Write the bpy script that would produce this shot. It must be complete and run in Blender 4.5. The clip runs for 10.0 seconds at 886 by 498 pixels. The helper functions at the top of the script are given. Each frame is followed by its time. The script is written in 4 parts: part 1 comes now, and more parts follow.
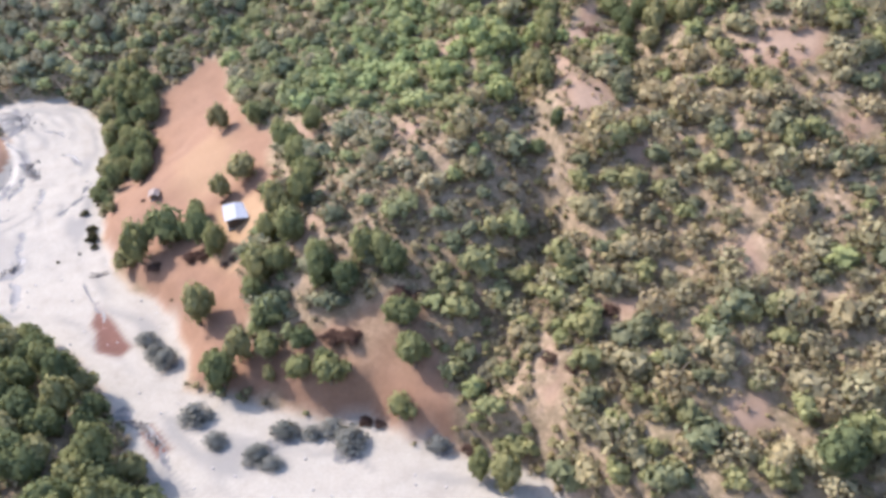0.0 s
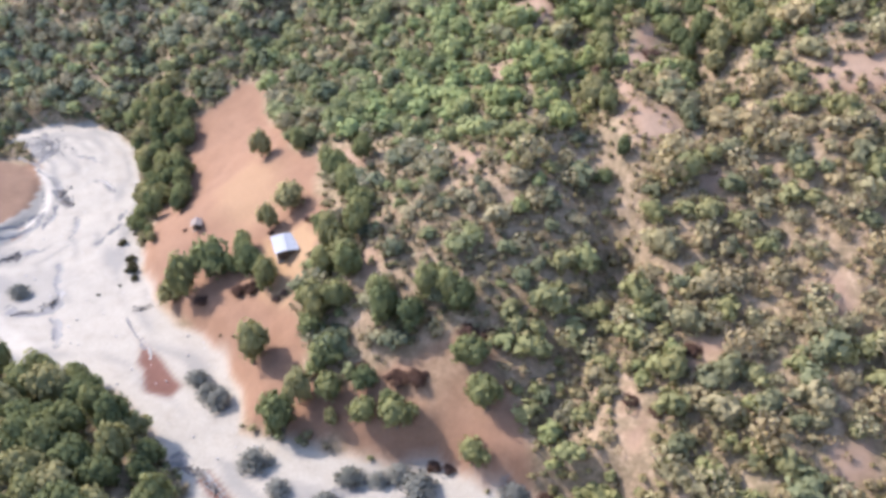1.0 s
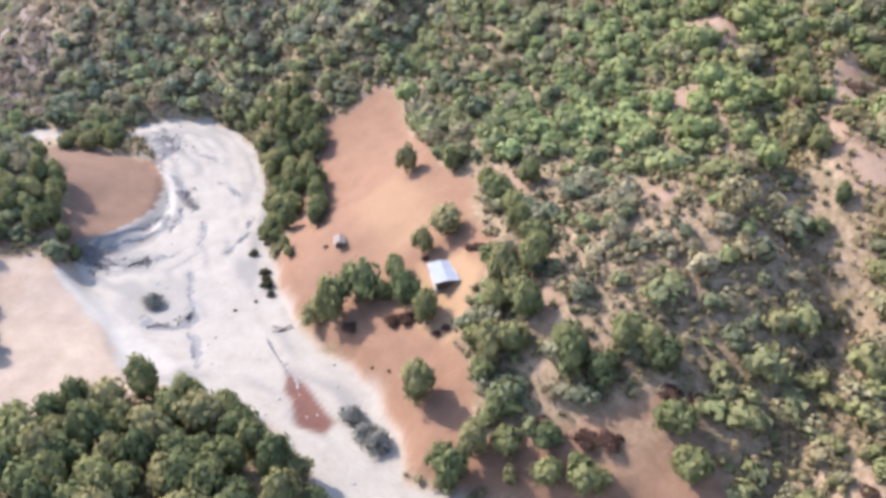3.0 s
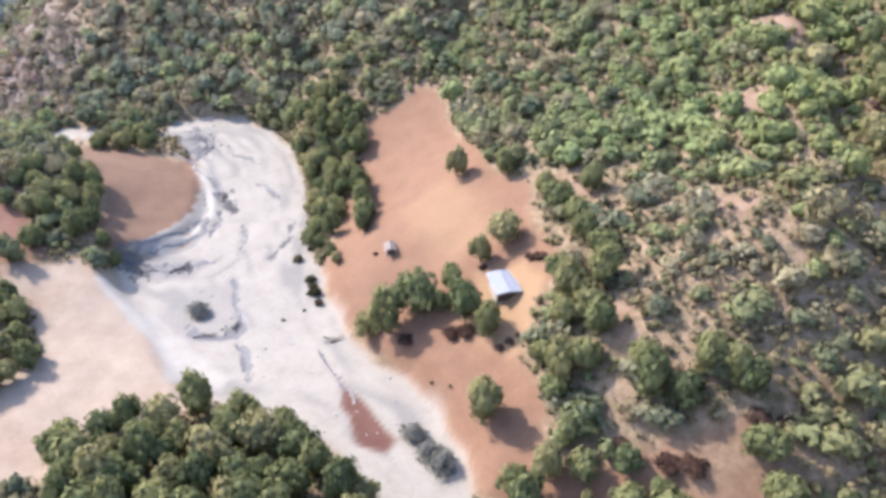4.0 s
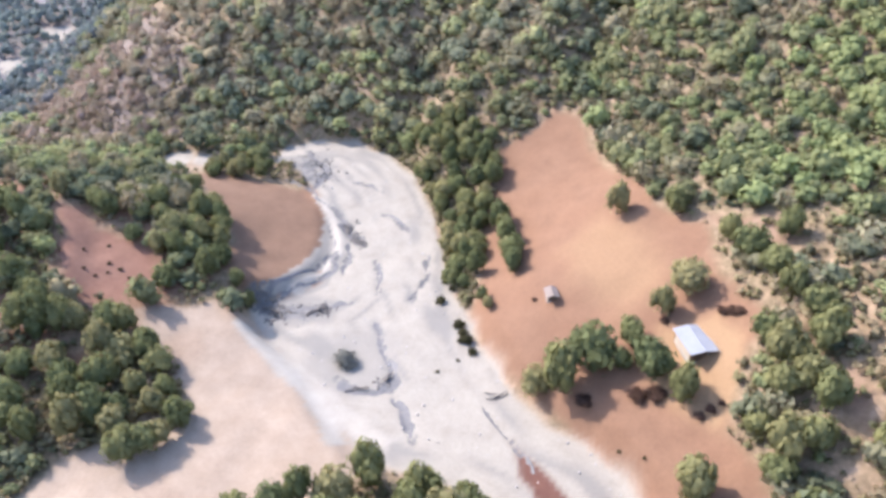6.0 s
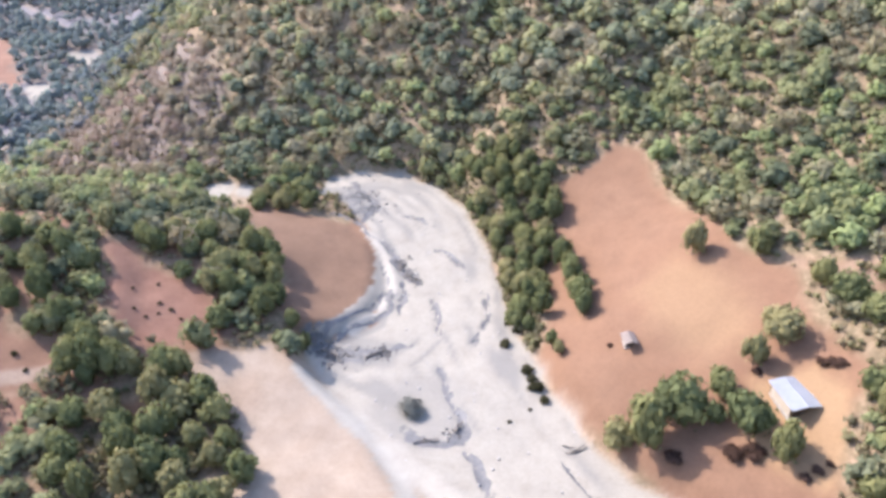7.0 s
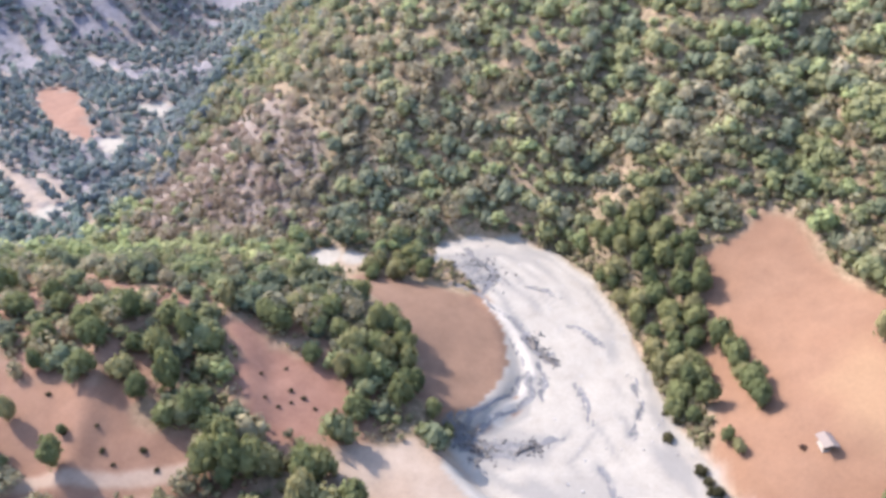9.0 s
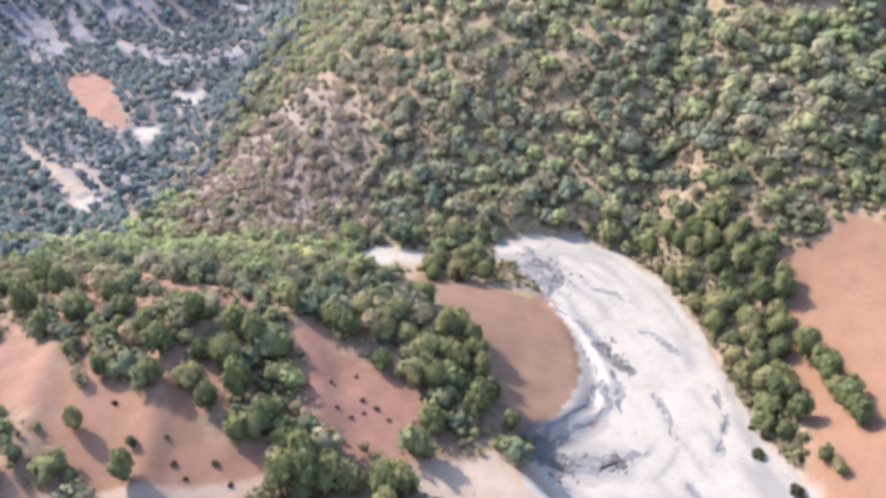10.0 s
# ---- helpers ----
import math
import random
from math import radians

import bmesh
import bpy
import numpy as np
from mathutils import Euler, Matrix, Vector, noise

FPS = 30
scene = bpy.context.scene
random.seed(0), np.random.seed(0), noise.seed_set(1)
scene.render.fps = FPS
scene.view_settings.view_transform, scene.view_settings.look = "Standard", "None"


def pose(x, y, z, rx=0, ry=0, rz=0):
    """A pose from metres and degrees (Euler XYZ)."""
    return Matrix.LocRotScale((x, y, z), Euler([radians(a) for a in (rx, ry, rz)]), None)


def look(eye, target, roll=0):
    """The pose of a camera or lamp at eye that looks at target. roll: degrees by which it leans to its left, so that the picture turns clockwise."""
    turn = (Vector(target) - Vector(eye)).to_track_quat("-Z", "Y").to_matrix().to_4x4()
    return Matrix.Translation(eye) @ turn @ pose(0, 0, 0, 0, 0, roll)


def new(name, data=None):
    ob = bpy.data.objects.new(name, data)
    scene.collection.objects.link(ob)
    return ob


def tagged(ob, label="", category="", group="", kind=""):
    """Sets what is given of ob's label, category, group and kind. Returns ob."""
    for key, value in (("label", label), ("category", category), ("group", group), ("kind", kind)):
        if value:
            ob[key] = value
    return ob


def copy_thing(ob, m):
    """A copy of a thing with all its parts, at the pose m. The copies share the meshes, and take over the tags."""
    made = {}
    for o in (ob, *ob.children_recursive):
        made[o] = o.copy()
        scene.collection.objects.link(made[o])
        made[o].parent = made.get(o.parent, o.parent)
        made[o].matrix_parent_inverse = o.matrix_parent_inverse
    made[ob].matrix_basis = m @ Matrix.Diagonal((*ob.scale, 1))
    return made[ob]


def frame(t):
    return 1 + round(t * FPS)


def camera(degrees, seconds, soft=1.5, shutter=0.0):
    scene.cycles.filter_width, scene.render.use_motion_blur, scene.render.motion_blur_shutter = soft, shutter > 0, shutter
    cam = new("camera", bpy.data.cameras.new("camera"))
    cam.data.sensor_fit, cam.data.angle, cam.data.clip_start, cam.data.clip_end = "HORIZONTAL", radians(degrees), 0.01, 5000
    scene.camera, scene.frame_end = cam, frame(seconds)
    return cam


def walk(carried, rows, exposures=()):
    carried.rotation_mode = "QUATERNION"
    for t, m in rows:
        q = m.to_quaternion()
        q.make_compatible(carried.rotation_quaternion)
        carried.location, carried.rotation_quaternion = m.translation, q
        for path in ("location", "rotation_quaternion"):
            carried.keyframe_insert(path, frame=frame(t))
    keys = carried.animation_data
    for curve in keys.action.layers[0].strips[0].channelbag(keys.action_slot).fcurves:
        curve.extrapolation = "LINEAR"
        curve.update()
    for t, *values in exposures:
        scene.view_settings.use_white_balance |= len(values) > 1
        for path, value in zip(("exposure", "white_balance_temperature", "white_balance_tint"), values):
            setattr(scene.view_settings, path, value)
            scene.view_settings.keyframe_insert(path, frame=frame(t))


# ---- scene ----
cam = camera(60.6, 10.0, soft=3.6)
METRES, EYE, TILT, LEAN, TURN = 160.0, 111.0, -33.5, 1.0, 0.0
ROWS = [
    (0.0, 0.0, 0.0, 0.0, -0.0, 0.0, 0.0),
    (0.5, -0.0447, 0.0216, 0.0166, -0.14, 0.66, 0.2),
    (1.0, -0.0808, 0.0399, 0.0306, 0.15, 0.83, 0.31),
    (1.5, -0.1283, 0.0625, 0.0411, 0.73, 0.69, -0.54),
    (2.0, -0.1667, 0.0794, 0.0564, 1.9, 0.56, -1.55),
    (2.5, -0.2172, 0.1013, 0.0691, 2.84, 0.67, -2.89),
    (4.0, -0.3361, 0.1569, 0.1015, 3.63, -0.34, -3.39),
    (4.5, -0.3835, 0.1766, 0.1184, 3.91, -0.44, -3.17),
    (5.0, -0.4277, 0.1948, 0.1297, 4.84, -0.42, -3.23),
    (5.5, -0.4712, 0.2096, 0.1432, 5.85, -0.74, -3.45),
    (7.0, -0.6153, 0.2686, 0.1791, 6.74, 0.79, -3.86),
    (7.5, -0.6547, 0.2826, 0.1925, 6.53, 2.19, -3.87),
    (8.0, -0.7058, 0.2982, 0.2068, 6.82, 3.2, -4.18),
    (8.5, -0.7503, 0.3139, 0.2172, 7.61, 3.72, -4.17),
    (9.0, -0.8017, 0.3321, 0.2283, 8.53, 3.5, -4.06),
    (9.5, -0.844, 0.3449, 0.2401, 8.98, 2.72, -4.29),
    (10.0, -0.8944, 0.3627, 0.2501, 9.4, 2.26, -4.53),
]
walk(cam, [(t, pose(0, 0, EYE, TILT, LEAN, TURN) @ pose(METRES * x, METRES * y, METRES * z, 90 + pitch, roll, yaw)) for t, x, y, z, yaw, pitch, roll in ROWS],
     exposures=[(0.0, 1.87, 6500, 17), (3.0, 1.88, 6500, 17), (6.0, 1.90, 6550, 17), (9.0, 1.98, 6600, 17), (10.0, 2.01, 6600, 17)])

# ---- light: a clear day, sun high on the left ----
SUN_AZIMUTH, SUN_HEIGHT = -66.0, 41.0     # degrees clockwise from +y, degrees above the ground
world = bpy.data.worlds.new("daylight")
scene.world = world
world.use_nodes = True
wn = world.node_tree.nodes
sky = wn.new("ShaderNodeTexSky")
sky.sky_type, sky.sun_disc = "NISHITA", False
sky.sun_elevation, sky.sun_rotation = radians(SUN_HEIGHT), radians(SUN_AZIMUTH)
sky.dust_density, sky.altitude = 2.0, 800.0
world.node_tree.links.new(sky.outputs[0], wn["Background"].inputs[0])
wn["Background"].inputs[1].default_value = 0.15
sun = new("sun", bpy.data.lights.new("sun", "SUN"))
sun.data.energy, sun.data.angle, sun.data.color = 2.1, radians(0.6), (1.0, 0.935, 0.84)
az, el = radians(SUN_AZIMUTH), radians(SUN_HEIGHT)
SUN_WAY = Vector((math.sin(az) * math.cos(el), math.cos(az) * math.cos(el), math.sin(el)))
sun.matrix_world = look(SUN_WAY * 400, (0, 0, 0))


# ---- materials ----
def material(name):
    m = bpy.data.materials.new(name)
    m.use_nodes = True
    nodes, links = m.node_tree.nodes, m.node_tree.links
    return m, nodes, links, nodes["Principled BSDF"]


def noise_node(nodes, links, scale, detail=4.0, rough=0.55, coords=None):
    n = nodes.new("ShaderNodeTexNoise")
    n.inputs["Scale"].default_value, n.inputs["Detail"].default_value, n.inputs["Roughness"].default_value = scale, detail, rough
    if coords is not None:
        links.new(coords, n.inputs["Vector"])
    return n.outputs["Fac"]


def ramp(nodes, links, fac, stops):
    r = nodes.new("ShaderNodeValToRGB")
    while len(r.color_ramp.elements) < len(stops):
        r.color_ramp.elements.new(0.5)
    for e, (p, c) in zip(r.color_ramp.elements, stops):
        e.position, e.color = p, (*c, 1)
    links.new(fac, r.inputs[0])
    return r.outputs[0]


def mix(nodes, links, fac, a, b, blend="MIX"):
    n = nodes.new("ShaderNodeMix")
    n.data_type, n.blend_type = "RGBA", blend
    for value, socket in ((fac, n.inputs[0]), (a, n.inputs[6]), (b, n.inputs[7])):
        if isinstance(value, (int, float)):
            socket.default_value = value
        elif isinstance(value, tuple):
            socket.default_value = (*value, 1)
        else:
            links.new(value, socket)
    return n.outputs[2]


def bump(nodes, links, bsdf, height, strength, distance):
    b = nodes.new("ShaderNodeBump")
    b.inputs["Strength"].default_value, b.inputs["Distance"].default_value = strength, distance
    links.new(height, b.inputs["Height"])
    links.new(b.outputs[0], bsdf.inputs["Normal"])


def plain_material(name, a, b, scale, rough=0.8, metal=0.0, relief=0.02):
    m, nodes, links, bsdf = material(name)
    at = nodes.new("ShaderNodeTexCoord").outputs["Object"]
    f = noise_node(nodes, links, scale, 5.0, 0.6, at)
    g = noise_node(nodes, links, scale * 0.13, 3.0, 0.5, at)
    c = ramp(nodes, links, f, [(0.3, a), (0.7, b)])
    c = mix(nodes, links, 0.35, c, ramp(nodes, links, g, [(0.35, a), (0.65, b)]))
    links.new(c, bsdf.inputs["Base Color"])
    bsdf.inputs["Roughness"].default_value, bsdf.inputs["Metallic"].default_value = rough, metal
    if relief:
        bump(nodes, links, bsdf, f, 0.6, relief)
    return m


def attribute(nodes, name, out="Fac"):
    a = nodes.new("ShaderNodeAttribute")
    a.attribute_name = name
    return a.outputs[out]


def ground_material():
    m, nodes, links, bsdf = material("ground_cover")
    at = nodes.new("ShaderNodeTexCoord").outputs["Object"]
    fine, mid, wide = (noise_node(nodes, links, s, d, 0.62, at) for s, d in ((1.6, 6.0), (0.22, 5.0), (0.035, 4.0)))
    def maths(op, a, b):
        n = nodes.new("ShaderNodeMath")
        n.operation = op
        for k, value in enumerate((a, b)):
            if isinstance(value, (int, float)):
                n.inputs[k].default_value = value
            else:
                links.new(value, n.inputs[k])
        return n.outputs[0]
    floor = ramp(nodes, links, mid, [(0.3, (0.135, 0.10, 0.06)), (0.5, (0.235, 0.16, 0.105)), (0.66, (0.335, 0.235, 0.165))])
    floor = mix(nodes, links, ramp(nodes, links, wide, [(0.45, (0, 0, 0)), (0.7, (0.45, 0.45, 0.45))]), floor, (0.165, 0.155, 0.08))
    litter = noise_node(nodes, links, 0.6, 6.0, 0.7, at)
    floor = mix(nodes, links, 0.5, floor, ramp(nodes, links, litter, [(0.36, (0.07, 0.066, 0.035)), (0.5, (0.21, 0.16, 0.095)), (0.64, (0.40, 0.30, 0.21))]))
    soil = ramp(nodes, links, mid, [(0.25, (0.172, 0.093, 0.057)), (0.75, (0.227, 0.129, 0.080))])
    soil = mix(nodes, links, ramp(nodes, links, wide, [(0.45, (0, 0, 0)), (0.65, (0.6, 0.6, 0.6))]), soil, (0.215, 0.115, 0.068))
    soil = mix(nodes, links, attribute(nodes, "pale"), soil, (0.29, 0.183, 0.102))
    soil = mix(nodes, links, attribute(nodes, "mound"), soil, ramp(nodes, links, mid, [(0.25, (0.155, 0.089, 0.058)), (0.75, (0.20, 0.117, 0.077))]))
    red = ramp(nodes, links, mid, [(0.25, (0.185, 0.088, 0.061)), (0.75, (0.260, 0.139, 0.097))])
    rock = ramp(nodes, links, fine, [(0.3, (0.092, 0.072, 0.060)), (0.5, (0.176, 0.139, 0.118)), (0.7, (0.260, 0.210, 0.181))])
    sand = ramp(nodes, links, mid, [(0.3, (0.285, 0.218, 0.165)), (0.7, (0.36, 0.285, 0.222))])
    gravel = ramp(nodes, links, mid, [(0.28, (0.235, 0.209, 0.173)), (0.45, (0.278, 0.252, 0.211)), (0.7, (0.314, 0.288, 0.242))])
    gravel = mix(nodes, links, 0.14, gravel, ramp(nodes, links, fine, [(0.3, (0.244, 0.235, 0.223)), (0.6, (0.504, 0.479, 0.445))]))
    gravel = mix(nodes, links, maths("MULTIPLY", attribute(nodes, "silt"), 0.8), gravel, (0.189, 0.182, 0.172))
    gravel = mix(nodes, links, attribute(nodes, "white"), gravel, ramp(nodes, links, mid, [(0.3, (0.335, 0.31, 0.27)), (0.7, (0.395, 0.37, 0.33))]))
    wet = ramp(nodes, links, fine, [(0.3, (0.071, 0.071, 0.076)), (0.7, (0.168, 0.168, 0.168))])
    mud = ramp(nodes, links, mid, [(0.3, (0.10, 0.042, 0.031)), (0.7, (0.155, 0.072, 0.052))])
    # the distant floor is coloured bluish grey in place of haze
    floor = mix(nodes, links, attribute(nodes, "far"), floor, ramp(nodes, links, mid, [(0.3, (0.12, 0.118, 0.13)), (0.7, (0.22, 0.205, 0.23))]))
    c = mix(nodes, links, attribute(nodes, "soil"), floor, soil)
    c = mix(nodes, links, attribute(nodes, "red"), c, red)
    c = mix(nodes, links, attribute(nodes, "cliff"), c, rock)
    c = mix(nodes, links, attribute(nodes, "sand"), c, sand)
    c = mix(nodes, links, attribute(nodes, "gravel"), c, gravel)
    torn = noise_node(nodes, links, 0.8, 6.0, 0.7, at)
    soaked = maths("ADD", attribute(nodes, "wet"), maths("MULTIPLY", maths("SUBTRACT", torn, 0.5), 2.2))
    soaked = ramp(nodes, links, soaked, [(0.38, (0, 0, 0)), (0.72, (1, 1, 1))])
    soaked = mix(nodes, links, 1.0, soaked, ramp(nodes, links, attribute(nodes, "wet"), [(0.05, (0, 0, 0)), (0.3, (1, 1, 1))]), "MULTIPLY")
    c = mix(nodes, links, soaked, c, wet)
    c = mix(nodes, links, attribute(nodes, "mud"), c, mud)
    speck = ramp(nodes, links, fine, [(0.30, (0.88, 0.88, 0.88)), (0.62, (1.04, 1.04, 1.04))])
    c = mix(nodes, links, maths("SUBTRACT", 0.85, maths("MULTIPLY", attribute(nodes, "gravel"), 0.7)), c, speck, "MULTIPLY")
    links.new(c, bsdf.inputs["Base Color"])
    bsdf.inputs["Roughness"].default_value = 0.92
    bump(nodes, links, bsdf, fine, 0.4, 0.08)
    return m


def leaf_material(name, tones, by_object):
    """Foliage of mixed tones: by the tree where by_object is set, else by the tint laid on each plant."""
    m, nodes, links, bsdf = material(name)
    nodes.remove(bsdf)
    at = nodes.new("ShaderNodeTexCoord").outputs["Object"]
    f = noise_node(nodes, links, 1.3, 4.0, 0.6, at)
    if by_object:
        c = ramp(nodes, links, nodes.new("ShaderNodeObjectInfo").outputs["Random"], tones)
    else:
        c = attribute(nodes, "tint", "Color")
    c = mix(nodes, links, 0.65, c, ramp(nodes, links, f, [(0.3, (0.6, 0.62, 0.6)), (0.7, (1.35, 1.3, 1.2))]), "MULTIPLY")
    island = nodes.new("ShaderNodeNewGeometry").outputs["Random Per Island"]
    c = mix(nodes, links, 0.36, c, ramp(nodes, links, island, [(0.0, (0.7, 0.72, 0.7)), (1.0, (1.3, 1.28, 1.2))]), "MULTIPLY")
    relief = noise_node(nodes, links, 5.0 if by_object else 1.7, 5.0, 0.65, at)
    b = nodes.new("ShaderNodeBump")
    b.inputs["Strength"].default_value, b.inputs["Distance"].default_value = 0.7, 0.12 if by_object else 0.35
    links.new(relief, b.inputs["Height"])
    d, t, s = nodes.new("ShaderNodeBsdfDiffuse"), nodes.new("ShaderNodeBsdfTranslucent"), nodes.new("ShaderNodeMixShader")
    links.new(c, d.inputs[0]), links.new(c, t.inputs[0]), links.new(b.outputs[0], d.inputs["Normal"])
    s.inputs[0].default_value = 0.40
    links.new(d.outputs[0], s.inputs[1]), links.new(t.outputs[0], s.inputs[2])
    links.new(s.outputs[0], nodes["Material Output"].inputs[0])
    return m


GROUND = ground_material()
LEAF_TREE = leaf_material("tree_leaves", [(0.0, (0.14, 0.168, 0.09)), (0.35, (0.195, 0.217, 0.11)), (0.7, (0.255, 0.262, 0.132)), (1.0, (0.31, 0.288, 0.16))], True)
LEAF_FOREST = leaf_material("forest_leaves", None, False)
BARK = plain_material("bark", (0.10, 0.075, 0.055), (0.20, 0.16, 0.12), 3.0, 0.95, relief=0.05)
STONE = plain_material("river_stone", (0.252, 0.244, 0.235), (0.437, 0.420, 0.403), 1.2, 0.9, relief=0.05)
DARK_STONE = plain_material("dark_rock", (0.092, 0.088, 0.084), (0.202, 0.189, 0.176), 1.5, 0.95, relief=0.05)
ROOF = plain_material("zinc_sheet", (0.386, 0.403, 0.437), (0.504, 0.517, 0.542), 0.6, 0.45, 0.3, relief=0.0)
OLD_ROOF = plain_material("weathered_sheet", (0.23, 0.185, 0.16), (0.32, 0.265, 0.23), 1.0, 0.8, 0.0, relief=0.0)
PLASTER = plain_material("wall_plaster", (0.378, 0.328, 0.269), (0.470, 0.420, 0.353), 1.5, 0.9)
SHADED_DARK_WOOD = plain_material("shaded_dark_wood", (0.05, 0.035, 0.025), (0.12, 0.085, 0.06), 2.0, 0.85)
DRIFT = plain_material("driftwood", (0.10, 0.09, 0.085), (0.22, 0.20, 0.18), 2.0, 0.95)

# ---- the lie of the land: rows of x, y, radius, height ----
LEFT_HILLS = [(-360, 0, 110, 150.7), (-340, 0, 65, -60.0), (-440, 560, 110, -120.7), (-290, 350, 65, -48.2), (-440, 200, 65, 30.6), (-200, 260, 26, -17.8), (-230, 360, 40, 19.1), (-260, 180, 40, 11.0), (-290, 100, 65, -19.7), (-240, 550, 65, -22.5), (-380, 80, 26, -5.8), (-230, 30, 40, -8.2), (-260, 260, 26, -10.5), (-260, 180, 26, -4.8), (-410, 510, 40, 11.6), (-200, 120, 40, -6.4), (-390, 300, 65, -20.2), (-200, 300, 26, -2.7), (-380, 90, 40, -7.8), (-320, 330, 40, 9.9), (-410, 180, 40, -10.3), (-220, 180, 26, 1.8), (-420, 60, 26, 5.6), (-200, 450, 40, 2.9), (-240, 280, 26, -2.6)]
VALLEY_HILLS = [(-90, 0, 65, 28.1), (-50, 90, 40, -31.3), (40, 180, 40, 7.2), (20, 0, 26, 3.5), (20, 60, 26, 1.5), (-100, 160, 26, -1.8), (-20, 140, 26, 14.8), (160, 60, 40, -25.8), (-80, 100, 26, 10.0), (-90, 200, 65, -21.1), (-40, 60, 26, 2.5), (40, 60, 40, -16.0), (-60, 200, 26, 8.3), (-160, 60, 26, -3.4), (-60, 80, 26, 10.5), (-110, 30, 40, -6.5), (160, 160, 26, -3.5), (-160, 20, 26, 1.3), (160, 60, 26, 13.4)]
BACK_HILLS = [(40, 480, 110, 24.7), (-110, 240, 40, -20.1), (110, 350, 65, 10.2), (-140, 390, 40, 4.8), (-100, 260, 26, 12.3), (160, 550, 65, 31.7), (-60, 300, 26, -7.4), (-140, 260, 26, -10.7), (160, 420, 40, 10.4), (-80, 390, 40, -2.2), (-160, 280, 26, -5.5), (-120, 300, 26, 1.9)]
RIVER = [(90, 10), (19, 87), (13, 94), (5, 97), (-9, 100), (-17, 107), (-27, 107), (-44, 112), (-56, 116), (-59, 128), (-65, 138), (-72, 147), (-80, 152), (-88, 162), (-95, 174), (-101, 189), (-107, 206), (-113, 228), (-121, 245), (-130, 256), (-144, 266), (-158, 264), (-187, 252), (-200, 255), (-212, 251), (-250, 253), (-322, 300),
         (-338, 365), (-341, 405), (-345, 470), (-353, 470), (-353, 412), (-350, 365), (-336, 300), (-252, 248), (-208, 246), (-185, 246), (-170, 248), (-162, 251), (-146, 230), (-141, 222), (-137, 207), (-137, 193), (-143, 185), (-152, 182), (-145, 172), (-132, 161), (-124, 149)]
RIVER_LEFT = [(-113, 138), (-97, 134), (-86, 128), (-76, 119), (-67, 108), (-60, 98), (-50, 87), (-20, 52), (50, -20)]
SAND = [(-174, 169), (-156, 176), (-146, 169), (-132, 157), (-122, 146), (-112, 134), (-120, 124), (-131, 112), (-150, 108), (-172, 118), (-170, 128), (-160, 136), (-152, 147), (-158, 158), (-166, 162)]
MOUND = [(-187, 236), (-181, 240), (-163, 236), (-153, 234), (-146, 227), (-142, 218), (-140, 207), (-142, 197), (-145, 190), (-149, 186), (-154, 184), (-160, 189), (-160, 200), (-169, 212)]
GREY_BANK = [(-145, 227), (-141, 223), (-136.5, 206), (-139, 195), (-145, 187), (-151, 184), (-145, 190), (-142, 198), (-140, 208), (-142, 218)]
WHITE_LOOP = [(-149, 232.5), (-144, 227.5), (-140, 221), (-136, 212), (-135, 206), (-137, 196), (-142, 188.5)]
PINK_SAND = [[(-155, 176), (-146, 172), (-144, 166), (-152, 169)], [(-163, 166), (-156, 167), (-153, 159), (-157, 154), (-162, 158)], [(-150, 128), (-135, 124), (-132, 116), (-150, 112)]]
FIELD = [(-80, 246), (-73, 241), (-68, 225), (-57, 198), (-47, 187), (-46, 174), (-44, 167), (-40, 159), (-46, 152), (-49, 141), (-45, 134), (-43, 123), (-35, 120), (-16, 122), (-9, 122), (-5, 117), (-2, 109), (-1, 102), (3, 95), (-11, 102), (-26, 107), (-40, 113), (-55, 117), (-58, 126), (-71, 144), (-87, 161), (-95, 173), (-98, 184), (-97, 190), (-97, 213), (-95, 227), (-94, 238), (-84, 241)]
RED_SLOPES = [
    [(-204, 195), (-198, 199), (-192, 192), (-184, 192), (-175, 186), (-171, 178), (-173, 172), (-186, 169), (-190, 171), (-195, 178), (-196, 185), (-201, 190)],
    [(-246, 177), (-238, 169), (-229, 170), (-220, 170), (-222, 177), (-217, 180), (-210, 173), (-211, 168), (-206, 164), (-199, 164), (-193, 158), (-219, 145), (-228, 152), (-237, 153), (-240, 163)],
    [(-264, 183), (-248, 178), (-242, 166), (-243, 160), (-258, 165)],
]
LEFT_SLOPE = [(-290, 215), (-262, 216), (-225, 206), (-200, 202), (-172, 200), (-160, 184), (-166, 172), (-185, 158), (-190, 130), (-290, 130)]
SLOPE_SPURS = [[(-256, 195), (-251, 184), (-246, 169), (-239, 150)], [(-226, 192), (-223, 179), (-221, 169), (-216, 150)], [(-205, 198), (-196, 186), (-190, 172)]]
RIDGE_PATH = [(-300, 249), (-262, 219), (-238, 206), (-224, 205), (-209, 200), (-200, 192)]
YARD = [(-58, 165), (-48, 164), (-44, 157), (-45, 148), (-50, 143), (-55, 148), (-59, 154), (-60, 161)]
PALE_FIELD = [(-68, 203), (-56, 190), (-54, 172), (-66, 170), (-76, 180), (-77, 193)]
CLIFF = [(-300, 330), (-270, 360), (-235, 330), (-212, 300), (-200, 262), (-262, 266), (-285, 295)]
MUD = [[(-86, 146), (-83, 143), (-79, 139), (-75, 134), (-71, 130), (-73, 126), (-79, 127), (-81, 132), (-84, 139)], [(-60, 105.5), (-54, 100), (-56, 98), (-61, 104)]]
WEDGE = [(-144, 167), (-141, 168), (-125, 156), (-109, 144), (-110, 140), (-121, 146), (-131, 154)]
